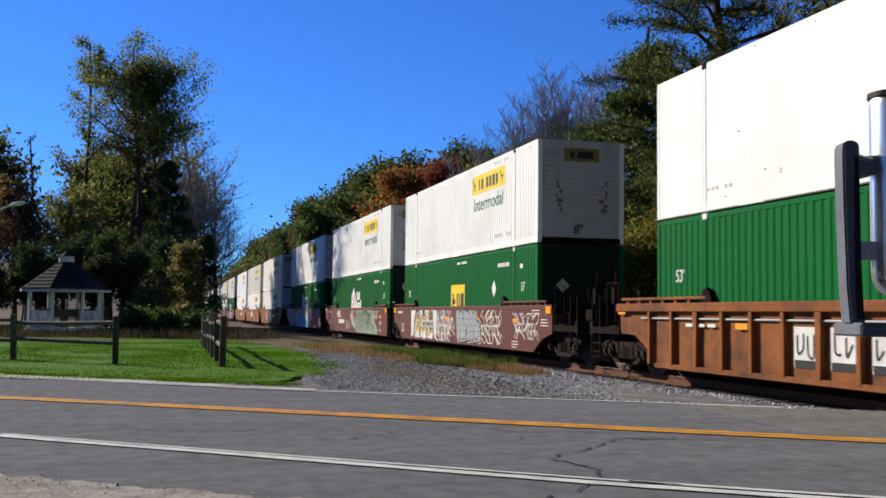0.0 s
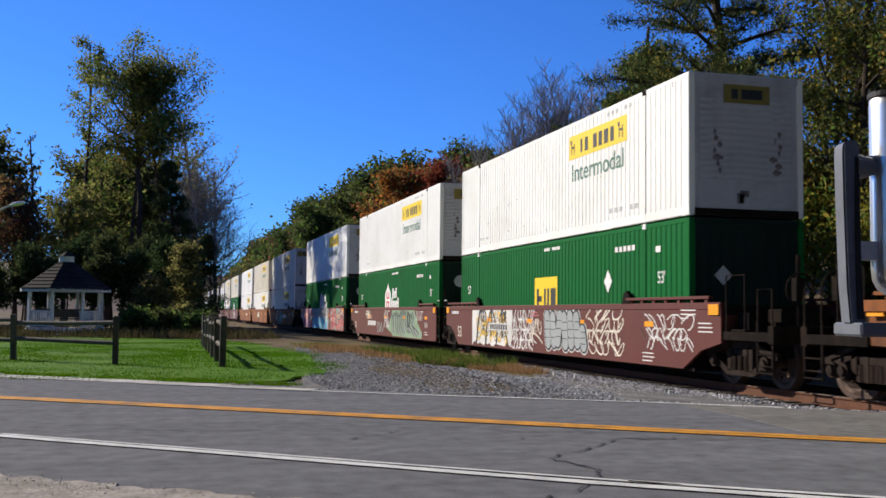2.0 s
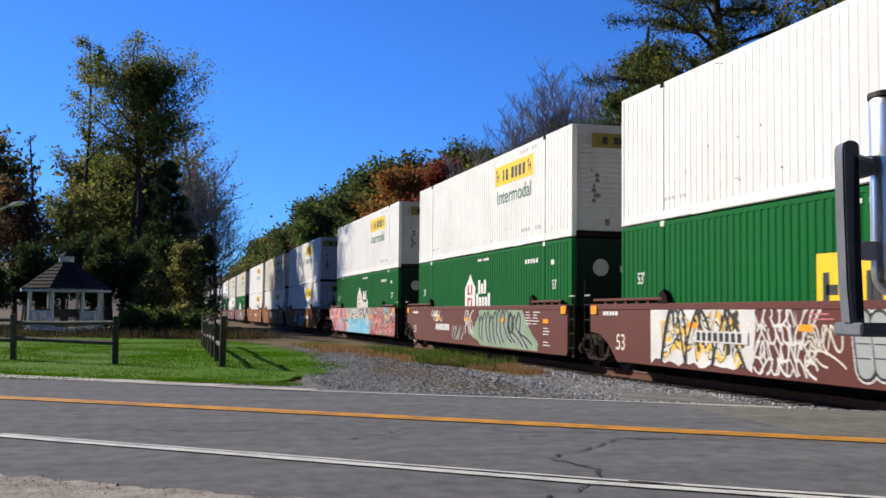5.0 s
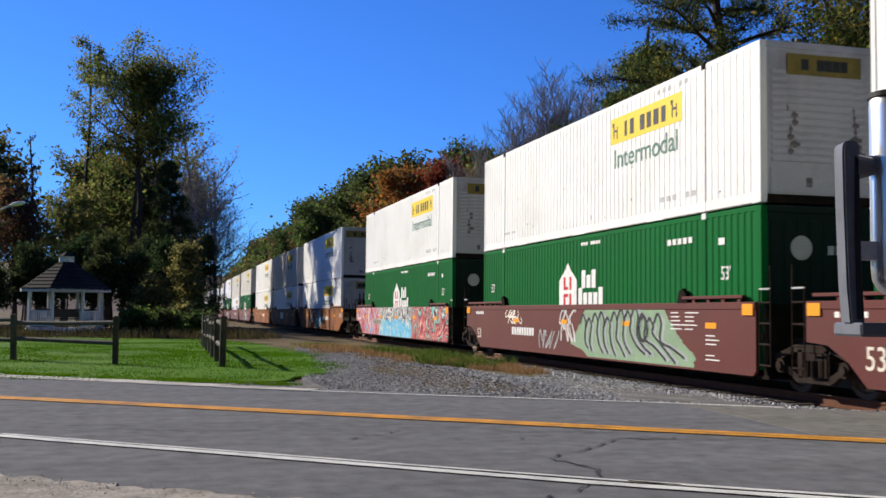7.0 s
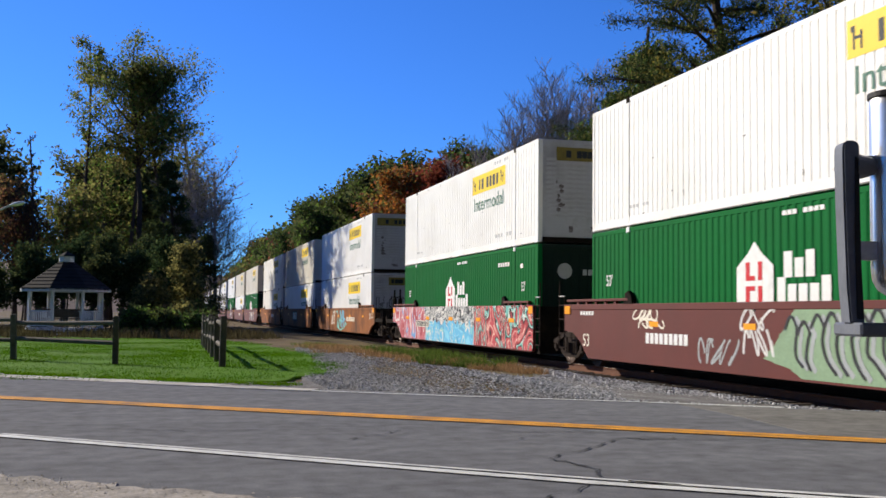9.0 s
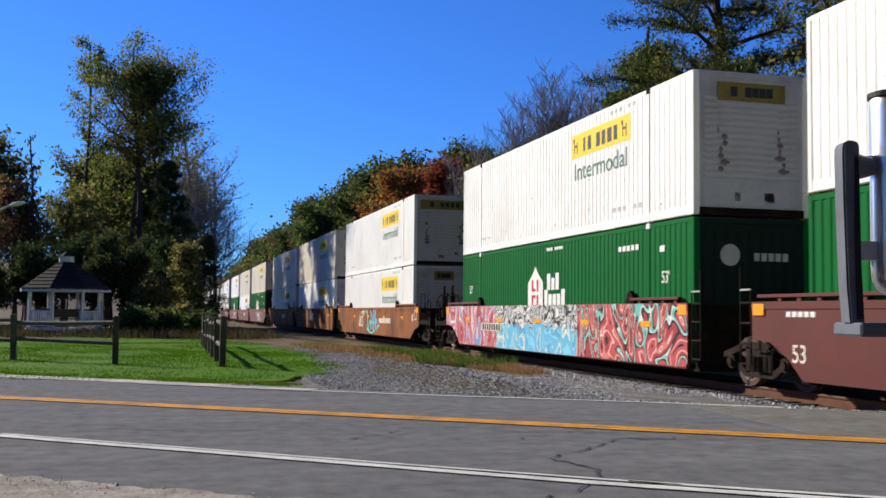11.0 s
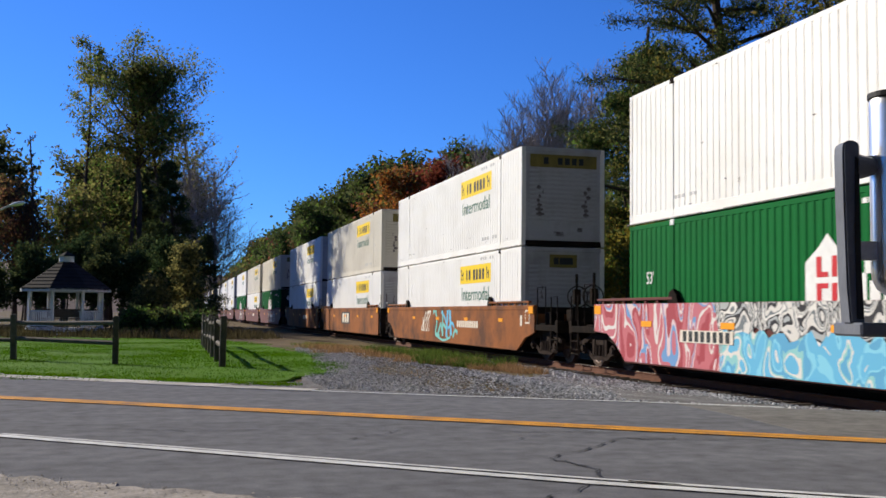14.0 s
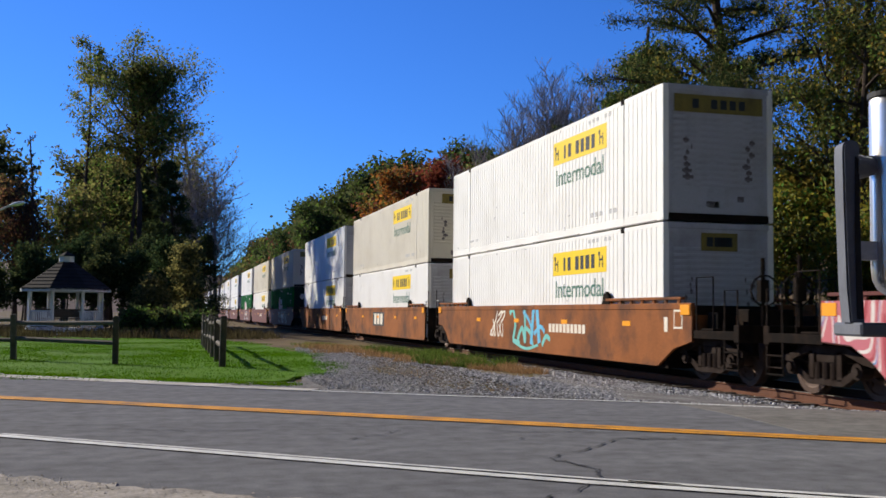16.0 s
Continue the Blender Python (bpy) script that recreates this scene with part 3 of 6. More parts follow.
    crack([(-6.0, 13.2), (-5.0, 13.5), (-4.2, 14.6)], 0.02)


def build_kerbs():
    rnd = random.Random(4)
    kerb = thing("kerb", "broken pale concrete kerb strip between lawn and road", "kerb", kind="structure")
    u = -60.0
    while u < -8.9:
        ln = rnd.uniform(1.5, 2.6)
        o = rnd.uniform(-.04, .04) - max(0.0, min(.4, (u + 15) * .055))
        bm = boxes((0, ln - 0.05, 15.40 + o, 15.98 + o - max(0.0, min(.3, (u + 12.5) * .09)) + rnd.uniform(0, .1), -0.1, 0.016 + rnd.uniform(-.006, .01)), bevel=0.006)
        m = Matrix(((U.x, W.x, 0, U.x * u), (U.y, W.y, 0, U.y * u), (0, 0, 1, 0), (0, 0, 0, 1)))
        part("kerb_slab", bm, M["kerb"], kerb, at=m)
        u += ln
    apron = thing("pavement", "cracked pale concrete apron at the roadside", "pavement", kind="structure")
    u = -40.0
    while u < -4.8:
        ln = rnd.uniform(2.2, 3.0)
        bm = bmesh.new()
        edge = [(0, 3.0), (0, 6.42)] + [(ln * k / 24, 6.40 - .04 * max(0, u + 6.2) + rnd.uniform(-.1, .06)) for k in range(1, 24)] + [(ln - 0.03, 6.38), (ln - 0.03, 3.0)]
        prism(bm, [(x, y) for x, y in edge][::-1], -0.12, 0.008 + rnd.uniform(-.006, .006), 'z')
        m = Matrix(((U.x, W.x, 0, U.x * u), (U.y, W.y, 0, U.y * u), (0, 0, 1, 0), (0, 0, 0, 1)))
        part("slab", bm, M["concrete"], apron, at=m)
        u += ln


LAWN = [(-60, 62), (-58, 60.5), (-12, 28.1), (0.2, 19.3), (2.1, 19.5), (3.45, 22.4), (3.9, 25.4), (4.5, 32), (4.0, 40), (3.0, 47), (-3, 52), (-30, 60)]
YARD = [(-0.6, 19.6), (5, 15.4), (10.1, 11.6), (10.0, 34), (9.0, 42), (5.4, 41), (4.6, 36), (4.4, 30), (2.6, 19.4)]


def inside(p, poly):
    c = False
    for i in range(len(poly)):
        (x0, y0), (x1, y1) = poly[i - 1], poly[i]
        if (y0 > p[1]) != (y1 > p[1]) and p[0] < (x1 - x0) * (p[1] - y0) / (y1 - y0) + x0:
            c = not c
    return c


build_ground()
build_road()
build_kerbs()
sheet("lawn", LAWN, 0.058, M["lawn"], "bright mown green lawn behind the fence", "lawn", fray=0.28, follow=True)
sheet("gravel_yard", YARD, 0.045, M["gravel"], "grey gravel beside the railway", "gravel", fray=0.1, follow=True, step=1.0)


sheet("dry_verge", [(6.2, 38), (6.6, 48), (9.2, 49), (9.6, 30), (9.2, 23.2), (8.2, 22.2), (6.9, 23.5), (6.3, 29)], 0.058, M["verge"], "trodden dry grass and dirt beside the track", "verge", fray=0.45, follow=True, step=0.6)


# ---- track ----
def build_track():
    tr = thing("railway_track", "rusty steel rails on dark ties", "railway track", kind="structure")
    prof = [(-.075, -.18), (.075, -.18), (.075, -.165), (.014, -.14), (.014, -.045), (.036, -.035), (.036, -.004), (-.036, -.004), (-.036, -.035), (-.014, -.045), (-.014, -.14), (-.075, -.165)]
    ss = [-30, 0, 30, 60] + list(range(75, 520, 15))
    for off in (-0.72, 0.72):
        for pr, nm, mt in ((prof, "rail", "rust_rail"), ([(-.034, -.004), (.034, -.004), (.030, 0), (-.030, 0)], "rail_head", "rail_head")):
            vs, fs = [], []
            for s in ss:
                p, a = track(s, off)
                for x, z in pr:
                    vs.append((p.x + x, p.y, z))
            n = len(pr)
            for i in range(len(ss) - 1):
                fs += [(i * n + k, i * n + (k + 1) % n, (i + 1) * n + (k + 1) % n, (i + 1) * n + k) for k in range(n)]
            part(nm, raw(nm, vs, fs, M[mt]), M[mt], tr, "worn shiny rail head" if nm == "rail_head" else "")
    tie = mesh_of(boxes((-1.3, 1.3, -.11, .11, -.33, -.17), bevel=0.015), "tie", M["tie"])
    rnd = random.Random(2)
    s = 15.5
    while s < 80:
        p, a = track(s)
        part("tie", tie, None, tr, at=Matrix.Translation(p + Vector((rnd.uniform(-.05, .05), 0, rnd.uniform(-.01, .01)))) @ Matrix.Rotation(rnd.uniform(-.02, .02), 4, 'Z'))
        s += 0.52


def build_ballast():
    rnd = np.random.RandomState(5)
    vs, fs = [], []
    base = np.array([(1, 0, 0), (-.9, .3, 0), (0, 1, .1), (.1, -1, 0), (0, .1, .55), (0, 0, -.6)])
    tri = [(0, 2, 4), (2, 1, 4), (1, 3, 4), (3, 0, 4), (2, 0, 5), (1, 2, 5), (3, 1, 5), (0, 3, 5)]
    n = 0
    for _ in range(260000):
        if n >= 62000:
            break
        y = 12 + 26 * rnd.rand() ** 1.9
        x = 2.8 + 9.8 * rnd.rand()
        v = x * W.x + y * W.y
        dens = min(1, max(0.5, (x - 4.5) / 3.0))
        if v < 15.75 or rnd.rand() > dens or not (inside((x, y), YARD) or x > 10):
            continue
        r = (0.018 + 0.030 * rnd.rand() ** 2) * min(1, .6 + .4 * max(0, (x - 5) / 3))
        a = rnd.rand() * 6.28
        c, s = math.cos(a), math.sin(a)
        q = base * (r * (0.7 + 0.6 * rnd.rand(6, 1)))
        z = ground_z(x, y) + (0.05 if x < 10 else 0.0)
        k = len(vs)
        vs += [(x + p[0] * c - p[1] * s, y + p[0] * s + p[1] * c, z + p[2] + r * 0.3) for p in q]
        fs += [tuple(k + i for i in t) for t in tri]
        n += 1
    tagged(new("ballast", raw("ballast", vs, fs, M["stone"])), "crushed grey ballast stones beside the rails", "gravel", kind="stuff")


def build_rubble():
    rng = random.Random(12)
    vs, fs = [], []
    for _ in range(260):
        u, v = rng.uniform(-8, -3.2), 6.35 - abs(rng.gauss(0, .25)) + rng.uniform(-.1, .12)
        x, y, _z = road_at(u, v)
        r = rng.uniform(.005, .016)
        k = len(vs)
        vs += [(x + r * rng.uniform(.6, 1.2), y, .012), (x - r, y + r * .5, .012), (x, y - r, .012), (x, y, .013 + r * .5)]
        fs += [(k, k + 1, k + 3), (k + 1, k + 2, k + 3), (k + 2, k, k + 3)]
    tagged(new("rubble", raw("rubble", vs, fs, M["concrete"])), "loose crumbs of broken concrete at the apron edge", "gravel", kind="stuff")


build_track()
build_ballast()
build_rubble()


# ---- containers ----
CL, CW, CH = 16.15, 1.295, 2.896
MESH = {}


def cached(key, make):
    if key not in MESH:
        MESH[key] = make()
    return MESH[key]


def corrugated(y0, y1, z0, z1, pitch, depth, face):
    """A pressed side panel with upright ribs, outer face at x = face (looking to -X)."""
    ys, xs = [], []
    y = y0
    while y < y1 - 1e-6:
        p = min(pitch, y1 - y)
        for k, d in ((0, 0), (0.36, 0), (0.5, depth), (0.86, depth)) if depth > .012 else ((0, 0), (.74, 0), (.80, depth), (.94, depth)):
            ys.append(y + k * p); xs.append(face + d)
        y += pitch
    ys.append(y1); xs.append(face)
    vs = [(x, yy, z) for x, yy in zip(xs, ys) for z in (z0, z1)]
    fs = [(2 * i, 2 * i + 1, 2 * i + 3, 2 * i + 2) for i in range(len(ys) - 1)]
    return vs, fs


def container(style, label, group="containers on the train"):
    """A 53-foot container, front end at y = 0, body along +Y, floor at z = 0."""
    paint = {"white": "white_box", "beige": "beige_box", "green": "green_box", "smooth": "white_box"}[style]
    th = thing("shipping_container", label, "container", group)
    P = M[paint]

    def core():
        return mesh_of(boxes((-CW + .06, CW - .06, 0.1, CL - .04, 0.14, CH - 0.02)), "core", P)
    part("body", cached(("core", style), core), P, th)
    for side in (-1, 1):
        def side_mesh():
            vs, fs = [], []
            for y0, y1 in ((0.12, 1.93), (2.07, CL - 2.07), (CL - 1.93, CL - 0.12)):
                pitch = (y1 - y0) / round((y1 - y0) / 0.228)
                v, f = corrugated(y0, y1, 0.19, CH - 0.09, pitch, {'green': .015, 'smooth': .0015}.get(style, .008), -CW + .001)
                k = len(vs)
                vs += v; fs += [tuple(i + k for i in t) for t in f]
            if side > 0:
                vs = [(-x, y, z) for x, y, z in vs]
            return raw("side", vs, fs, P)
        part("side_panel", cached(("side", style, side), side_mesh), P, th)

        def rails(z0, z1):
            a, b = sorted((side * CW, side * (CW - .08)))
            return lambda: mesh_of(boxes((a, b, 0.11, CL - .11, z0, z1), bevel=0.01), "rail", P)
        part("bottom_rail", cached(("br", style, side), rails(0.0, 0.20)), P, th)
        part("top_rail", cached(("tr", style, side), rails(CH - 0.10, CH)), P, th)
        for y in (0.0, 1.94, CL - 2.06, CL - 0.12):
            a, b = sorted((side * (CW + .004), side * (CW - .13)))
            part("corner_post", cached(("post", style, side), lambda: mesh_of(boxes((a, b, 0, .12, .005, CH - .005), bevel=0.012), "post", P)), P, th, at=Matrix.Translation((0, y, 0)))
            if 0.5 < y < CL - 0.5:
                mk = "white_paint" if style == "green" else "dark_steel"
                c0, c1 = sorted((side * (CW + .012), side * (CW - .12)))
                part("corner_casting", cached(("cast", style, side), lambda: mesh_of(boxes((c0, c1, -.03, .15, CH - .11, CH + .012), bevel=0.01), "casting", M[mk])), None, th,
                     "white corner casting" if style == "green" else "dark top casting", at=Matrix.Translation((0, y, 0)))

    def roof():
        bm = boxes((-CW + .05, CW - .05, .05, CL - .05, CH - .03, CH - .012))
        for k in range(26):
            box(bm, -CW + .12, CW - .12, 0.4 + k * 0.6, 0.62 + k * 0.6, CH - .014, CH - .004)
        return mesh_of(bm, "roof", P)
    part("roof", cached(("roof", style), roof), P, th)
    # green and white ends take colours with shade already in them
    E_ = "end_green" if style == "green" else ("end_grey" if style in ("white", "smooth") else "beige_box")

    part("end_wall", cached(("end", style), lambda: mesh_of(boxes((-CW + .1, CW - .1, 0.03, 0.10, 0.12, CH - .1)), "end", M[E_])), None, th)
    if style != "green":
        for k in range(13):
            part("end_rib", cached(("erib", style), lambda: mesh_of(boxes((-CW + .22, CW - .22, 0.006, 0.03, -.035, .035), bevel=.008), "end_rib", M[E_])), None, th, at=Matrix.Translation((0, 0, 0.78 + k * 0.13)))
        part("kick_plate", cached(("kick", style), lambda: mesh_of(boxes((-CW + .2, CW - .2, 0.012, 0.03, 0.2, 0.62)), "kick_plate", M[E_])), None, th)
    else:
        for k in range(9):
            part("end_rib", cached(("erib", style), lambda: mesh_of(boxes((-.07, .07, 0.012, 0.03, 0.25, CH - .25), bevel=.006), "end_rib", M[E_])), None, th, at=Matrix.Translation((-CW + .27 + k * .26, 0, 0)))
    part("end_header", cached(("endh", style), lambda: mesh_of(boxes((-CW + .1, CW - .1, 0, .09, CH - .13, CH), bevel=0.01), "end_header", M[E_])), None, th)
    # dark colour stands for the sill's shade and the gap under it
    part("end_sill", cached(("ends", style), lambda: mesh_of(boxes((-CW + .1, CW - .1, 0, .09, 0, .16), bevel=0.01), "end_sill", M["dark_steel"])), None, th, "bottom sill coloured dark for its shade")
    return th


def flat(w, h, material, d=0.002):
    return mesh_of(boxes((-w / 2, w / 2, -h / 2, h / 2, 0, d)), "plate", M[material])


def side_bar(th, name, w, h, material, y, z, label="", lift=0.004):
    return part(name, cached(("flat", round(w, 3), round(h, 3), material), lambda: flat(w, h, material)), None, th, label, at=on_side(-CW - .001, y, z))


def word(th, name, body, size, material, y, z, label="", sx=1.0, sy=1.0, x=-CW - 0.003):
    def mk():
        me = letters(body, size, name, .004 if body == "Intermodal" else .002)
        me.materials.append(M[material])
        return me
    return part(name, cached(("txt", body, size, material), mk), None, th, label, at=on_side(x, y, z, sx, sy))


def dress_white(th, style="white", end_sign=True, sign=True, faded=False):
    if sign:
        s = side_bar(th, "sign", 3.45, 0.60, "yellow_sign", 4.60, 2.25, "yellow sign plate with a dark lettered band")
        for k, (sx, w) in enumerate(((-.92, .12), (-.6, .2), (-.08, .22), (.24, .2), (.58, .24), (.92, .2))):   # plain bars in place of the brand lettering
            part("sign_bar", cached(("bar", k), lambda: flat(w, 0.34, "black_mark")), None, s, at=Matrix.Translation((sx, -0.02, 0.004)))
        for k, sx in enumerate((-1.45, 1.42)):
            part("sign_emblem", cached(("emb",), lambda: mesh_of(boxes((-.16, -.1, -.22, .24, 0, .004), (-.1, .12, -.03, .03, 0, .004), (.06, .12, -.24, .12, 0, .004), (-.22, -.16, .12, .24, 0, .004)), "emblem", M["black_mark"])), None, s, at=Matrix.Translation((sx, 0, 0.002)) @ Matrix.Scale(.8, 4))
        word(th, "lettering", "Intermodal", 0.62, "green_mark", 4.60, 1.57, "dark green lettering", 1.15, 1.0)
    for k in range(6):
        if k != 2:
            side_bar(th, "stencil", 0.16, 0.11, "grey_mark", 2.4 + k * 0.27, 0.42)
            side_bar(th, "stencil", 0.10, 0.07, "grey_mark", 13.2 + k * 0.16, 0.42)
            side_bar(th, "stencil", 0.14, 0.09, "grey_mark", 2.7 + k * 0.24, 2.72)
    rm = random.Random(int(style == "beige") + int(end_sign * 50))
    for k in range(12):
        w, h = rm.choice(((.03, .05), (.05, .03), (.02, .10), (.08, .02), (.04, .04)))
        side_bar(th, "scrape", w, h, "rub_stain", rm.uniform(.5, CL - .5), rm.choice((.24, .30, .5, .9, 1.3, 2.74)) + rm.uniform(-.04, .08), "small dark scrape")
    # dark line painted along the joint, for the shadowed gap between stacked containers
    for y in (1.0, 5.2, 9.4, 13.6):
        side_bar(th, "grime_line", 3.4, .018, "rub_stain", y + 1.0, .012, "thin dark line painted for the gap below the bottom rail")
    if end_sign:
        pl = part("end_sign", cached(("es", end_sign), lambda: mesh_of(boxes((-.95 * end_sign, .95 * end_sign, -.006, .0, -.19, .19)), "end_sign", M["shade_sign"])), None, th, "weathered yellow sign plate with dark markings, shade in its colour", at=Matrix.Translation((0, 0.0, CH - 0.40)))
        for k in range(6):
            if k != 1:
                part("sign_bar", cached(("esb",), lambda: mesh_of(boxes((-.075, .075, -.01, -.006, -.10, .10)), "bar", M["black_mark"])), None, pl, at=Matrix.Translation((-0.5 * end_sign + k * 0.2 * end_sign, 0, 0)))
    rs = random.Random(int(end_sign * 100))
    for x in (-.70, .70):                          # rubbed marks left on the ribs of the end wall
        for k in range(7):
            w = rs.uniform(.02, .10) * (1.3 if k < 3 else .7)
            dx, z = rs.uniform(-.10, .10), 0.80 + .13 * (k + 1)
            part("scuff", boxes((-w, w, .001, .0055, -.035, .035), (-w * .5, w * .3, .0015, .0055, -.065, .065)), M["rub_stain"], th, "dark rubbed stain", at=Matrix.Translation((x + dx, 0, z)))
    for k in range(4):
        w, h = rs.uniform(.06, .16), rs.uniform(.05, .12)
        part("scuff", boxes((-w, w, .007, .0115, -h, h)), M["end_grey"] if k % 2 else M["rub_stain"], th, "faint patch of dirt", at=Matrix.Translation((rs.uniform(-.8, .8), 0, rs.uniform(.32, .5))))


def dress_green(th, kind):
    for k in range(5):
        side_bar(th, "stencil", 0.15, 0.12, "white_paint", 2.55 + k * 0.22, 2.46 - 0.03)
    for k in range(8):
        if k != 4:
            side_bar(th, "stencil", 0.12, 0.08, "white_paint", 7.0 + k * 0.15, 2.68)
    side_bar(th, "stencil", 0.22, 0.13, "white_paint", 1.35, 2.33)
    word(th, "length_mark", "53'", 0.36, "white_paint", 1.2, 1.72, "white length mark", 0.85, 1.0)
    word(th, "length_mark", "53'", 0.36, "white_paint", CL - 1.0, 1.72, "white length mark", 0.85, 1.0)
    if kind == "diamond":
        part("diamond_mark", cached(("dia",), lambda: mesh_of(prism(bmesh.new(), [(-.24, 0), (0, -.3), (.24, 0), (0, .3)], 0, .004, 'z'), "diamond", M["white_paint"])), None, th, "white diamond mark", at=on_side(-CW - .001, 3.9, 1.72) @ Matrix.Scale(.9, 4))
        s = side_bar(th, "sign", 1.7, 1.0, "yellow_sign", 7.98, 1.44, "yellow square sign with blue-grey letters")
        for k, (x, w) in enumerate(((-.6, .16), (-.45, .3), (-.05, .14), (.2, .14), (.45, .14), (.62, .25))):
            part("sign_bar", cached(("fb", k), lambda: flat(w, .55 if k != 1 else .16, "black_mark")), None, s, at=Matrix.Translation((x, -.08, .004)))
        part("end_diamond", cached(("edia",), lambda: mesh_of(prism(bmesh.new(), [(-.2, 0), (0, -.2), (.2, 0), (0, .2)], -.006, .0, 'y'), "diamond", M["grey_mark"])), None, th, "pale diamond mark", at=Matrix.Translation((-.55, .0, 1.75)))
    elif kind == "house":
        def house():
            return mesh_of(prism(bmesh.new(), [(-.62, -.62), (.62, -.62), (.62, .32), (.22, .62), (0, .86), (-.22, .62), (-.62, .32)], 0, .004, 'z'), "emblem", M["white_paint"])
        e = part("emblem", cached(("house",), house), None, th, "white house-shaped emblem with red bars", at=on_side(-CW - .001, 8.97, 1.55) @ Matrix.Diagonal((.95, .82, 1, 1)))
        for k, (a, b, c, d) in enumerate(((-.30, -.16, -.5, -.1), (.12, .26, -.5, -.1), (-.158, .02, -.2, -.1), (-.30, -.16, .02, .42), (.12, .26, .02, .42), (-.158, .02, .02, .12))):
            part("emblem_bar", cached(("hbar", k), lambda: mesh_of(boxes((a, b, c, d, 0, .004)), "bar", M["red_mark"])), None, e, "red bar", at=Matrix.Translation((0, 0, .004)))
        for r, (z, n) in enumerate(((1.75, 3), (1.32, 5))):    # plain shapes in place of a company name
            for k in range(n):
                h = .44 if k in (0, 2 + r * 2) else .32
                side_bar(th, "name_bar", 0.24, h, "white_paint", 7.95 - k * 0.31 + r * .2, z + (h - .32) / 2)
        part("end_emblem", cached(("eemb",), lambda: mesh_of(tube(bmesh.new(), [(0, -.005, 0), (0, .001, 0)], .22, 14), "disc", M["grey_mark"])), None, th, "pale round emblem", at=Matrix.Translation((-.5, .008, 2.15)))
        for k in range(5):
            part("end_bar", cached(("ebar",), lambda: mesh_of(boxes((-.06, .06, .0, .005, -.08, .08)), "bar", M["grey_mark"])), None, th, at=Matrix.Translation((0.1 + k * .16, .004, 2.12)))


# ---- graffiti: sprayed strokes and patches, flat on the car sides ----
SIDE_X = -1.385


def stroke(points, width, closed=False):
    """A flat ribbon through (y, z) points, smoothed."""
    pts = []
    n = len(points)
    for i in range(n - 1):
        p0, p1, p2, p3 = points[max(i - 1, 0)], points[i], points[i + 1], points[min(i + 2, n - 1)]
        for k in range(5):
            t = k / 5
            pts.append(tuple(0.5 * (2 * p1[a] + (p2[a] - p0[a]) * t + (2 * p0[a] - 5 * p1[a] + 4 * p2[a] - p3[a]) * t * t + (3 * p1[a] - p0[a] - 3 * p2[a] + p3[a]) * t ** 3) for a in (0, 1)))
    pts.append(points[-1])
    vs, fs = [], []
    for i, p in enumerate(pts):
        a, b = pts[max(i - 1, 0)], pts[min(i + 1, len(pts) - 1)]
        dy, dz = b[0] - a[0], b[1] - a[1]
        l = math.hypot(dy, dz) or 1
        w = width / 2
        vs += [(p[0] - dz / l * w, p[1] + dy / l * w), (p[0] + dz / l * w, p[1] - dy / l * w)]
        if i:
            fs.append((2 * i - 2, 2 * i - 1, 2 * i + 1, 2 * i))
    return vs, fs


def spray(car, name, strokes, material, layer, label="", zmin=0.26, zmax=1.5):
    for k, (pts, w) in enumerate(strokes):
        v, f = stroke(pts, w)
        me = raw(name, [(SIDE_X - 0.003 * layer - 0.0004 * (k % 5), y, min(zmax, max(zmin, z))) for y, z in v], f, M[material])
        part(name, me, None, car, label)


def patch(car, name, y0, y1, material, layer, seed, z0=0.26, z1=1.5, label="", ragged=0.12):
    rnd = random.Random(seed)
    n = max(4, int((y1 - y0) / 0.2))
    top = [(y0 + (y1 - y0) * k / n, z1 - (rnd.random() * ragged if z1 < 1.49 else 0)) for k in range(n + 1)]
    bot = [(y0 + (y1 - y0) * k / n, z0 + (rnd.random() * ragged if z0 > 0.27 else 0)) for k in range(n + 1)]
    top = [(y + (rnd.uniform(-.2, .2) if k in (0, n) else 0), z) for k, (y, z) in enumerate(top)]
    bm = prism(bmesh.new(), bot + top[::-1], SIDE_X - 0.003 * layer, SIDE_X - 0.003 * layer + 0.002, 'x')
    part(name, bm, M[material], car, label)


def lettering(seed, y0, y1, z0, z1, n, w, skew=0.35, overlap=1.05):
    """Abstract sprayed curls side by side from y1 down to y0."""
    rnd = random.Random(seed)
    out = []
    cell = (y1 - y0) / n
    for k in range(n):
        sk = rnd.uniform(-skew, skew)
        f1, f2, p1, p2 = rnd.uniform(.5, 1.0), rnd.uniform(.6, 1.3), rnd.uniform(0, 6.28), rnd.choice((-1.57, 1.57, 0.3))
        pts = []
        for j in range(12):
            t = j / 11
            x, y = .5 + .5 * math.sin(6.28 * f1 * t + p1), .5 + .5 * math.sin(6.28 * f2 * t + p2)
            pts.append((y1 - (k + .5 + (x - .5) * overlap + sk * (y - .5)) * cell, z0 + (z1 - z0) * y))
        out.append((pts, w * rnd.uniform(.75, 1.25)))
    return out


def scribble(seed, y0, y1, z0, z1, n, w):
    """A quick tag of thin looping strokes."""
    return lettering(seed, y0, y1, z0, z1, n + 2, w, .5, 1.5)


def tag_rows(seed, y0, y1, rows, w):
    """A cluster of small quick loops in rows, drifting sideways from row to row."""
    out, rnd = [], random.Random(seed)
    for k, (z0, z1, n) in enumerate(rows):
        d = rnd.uniform(-.15, .15)
        out += lettering(seed * 10 + k, y0 + d, y1 + d, z0, z1, n, w, .5, 1.25)
    return out


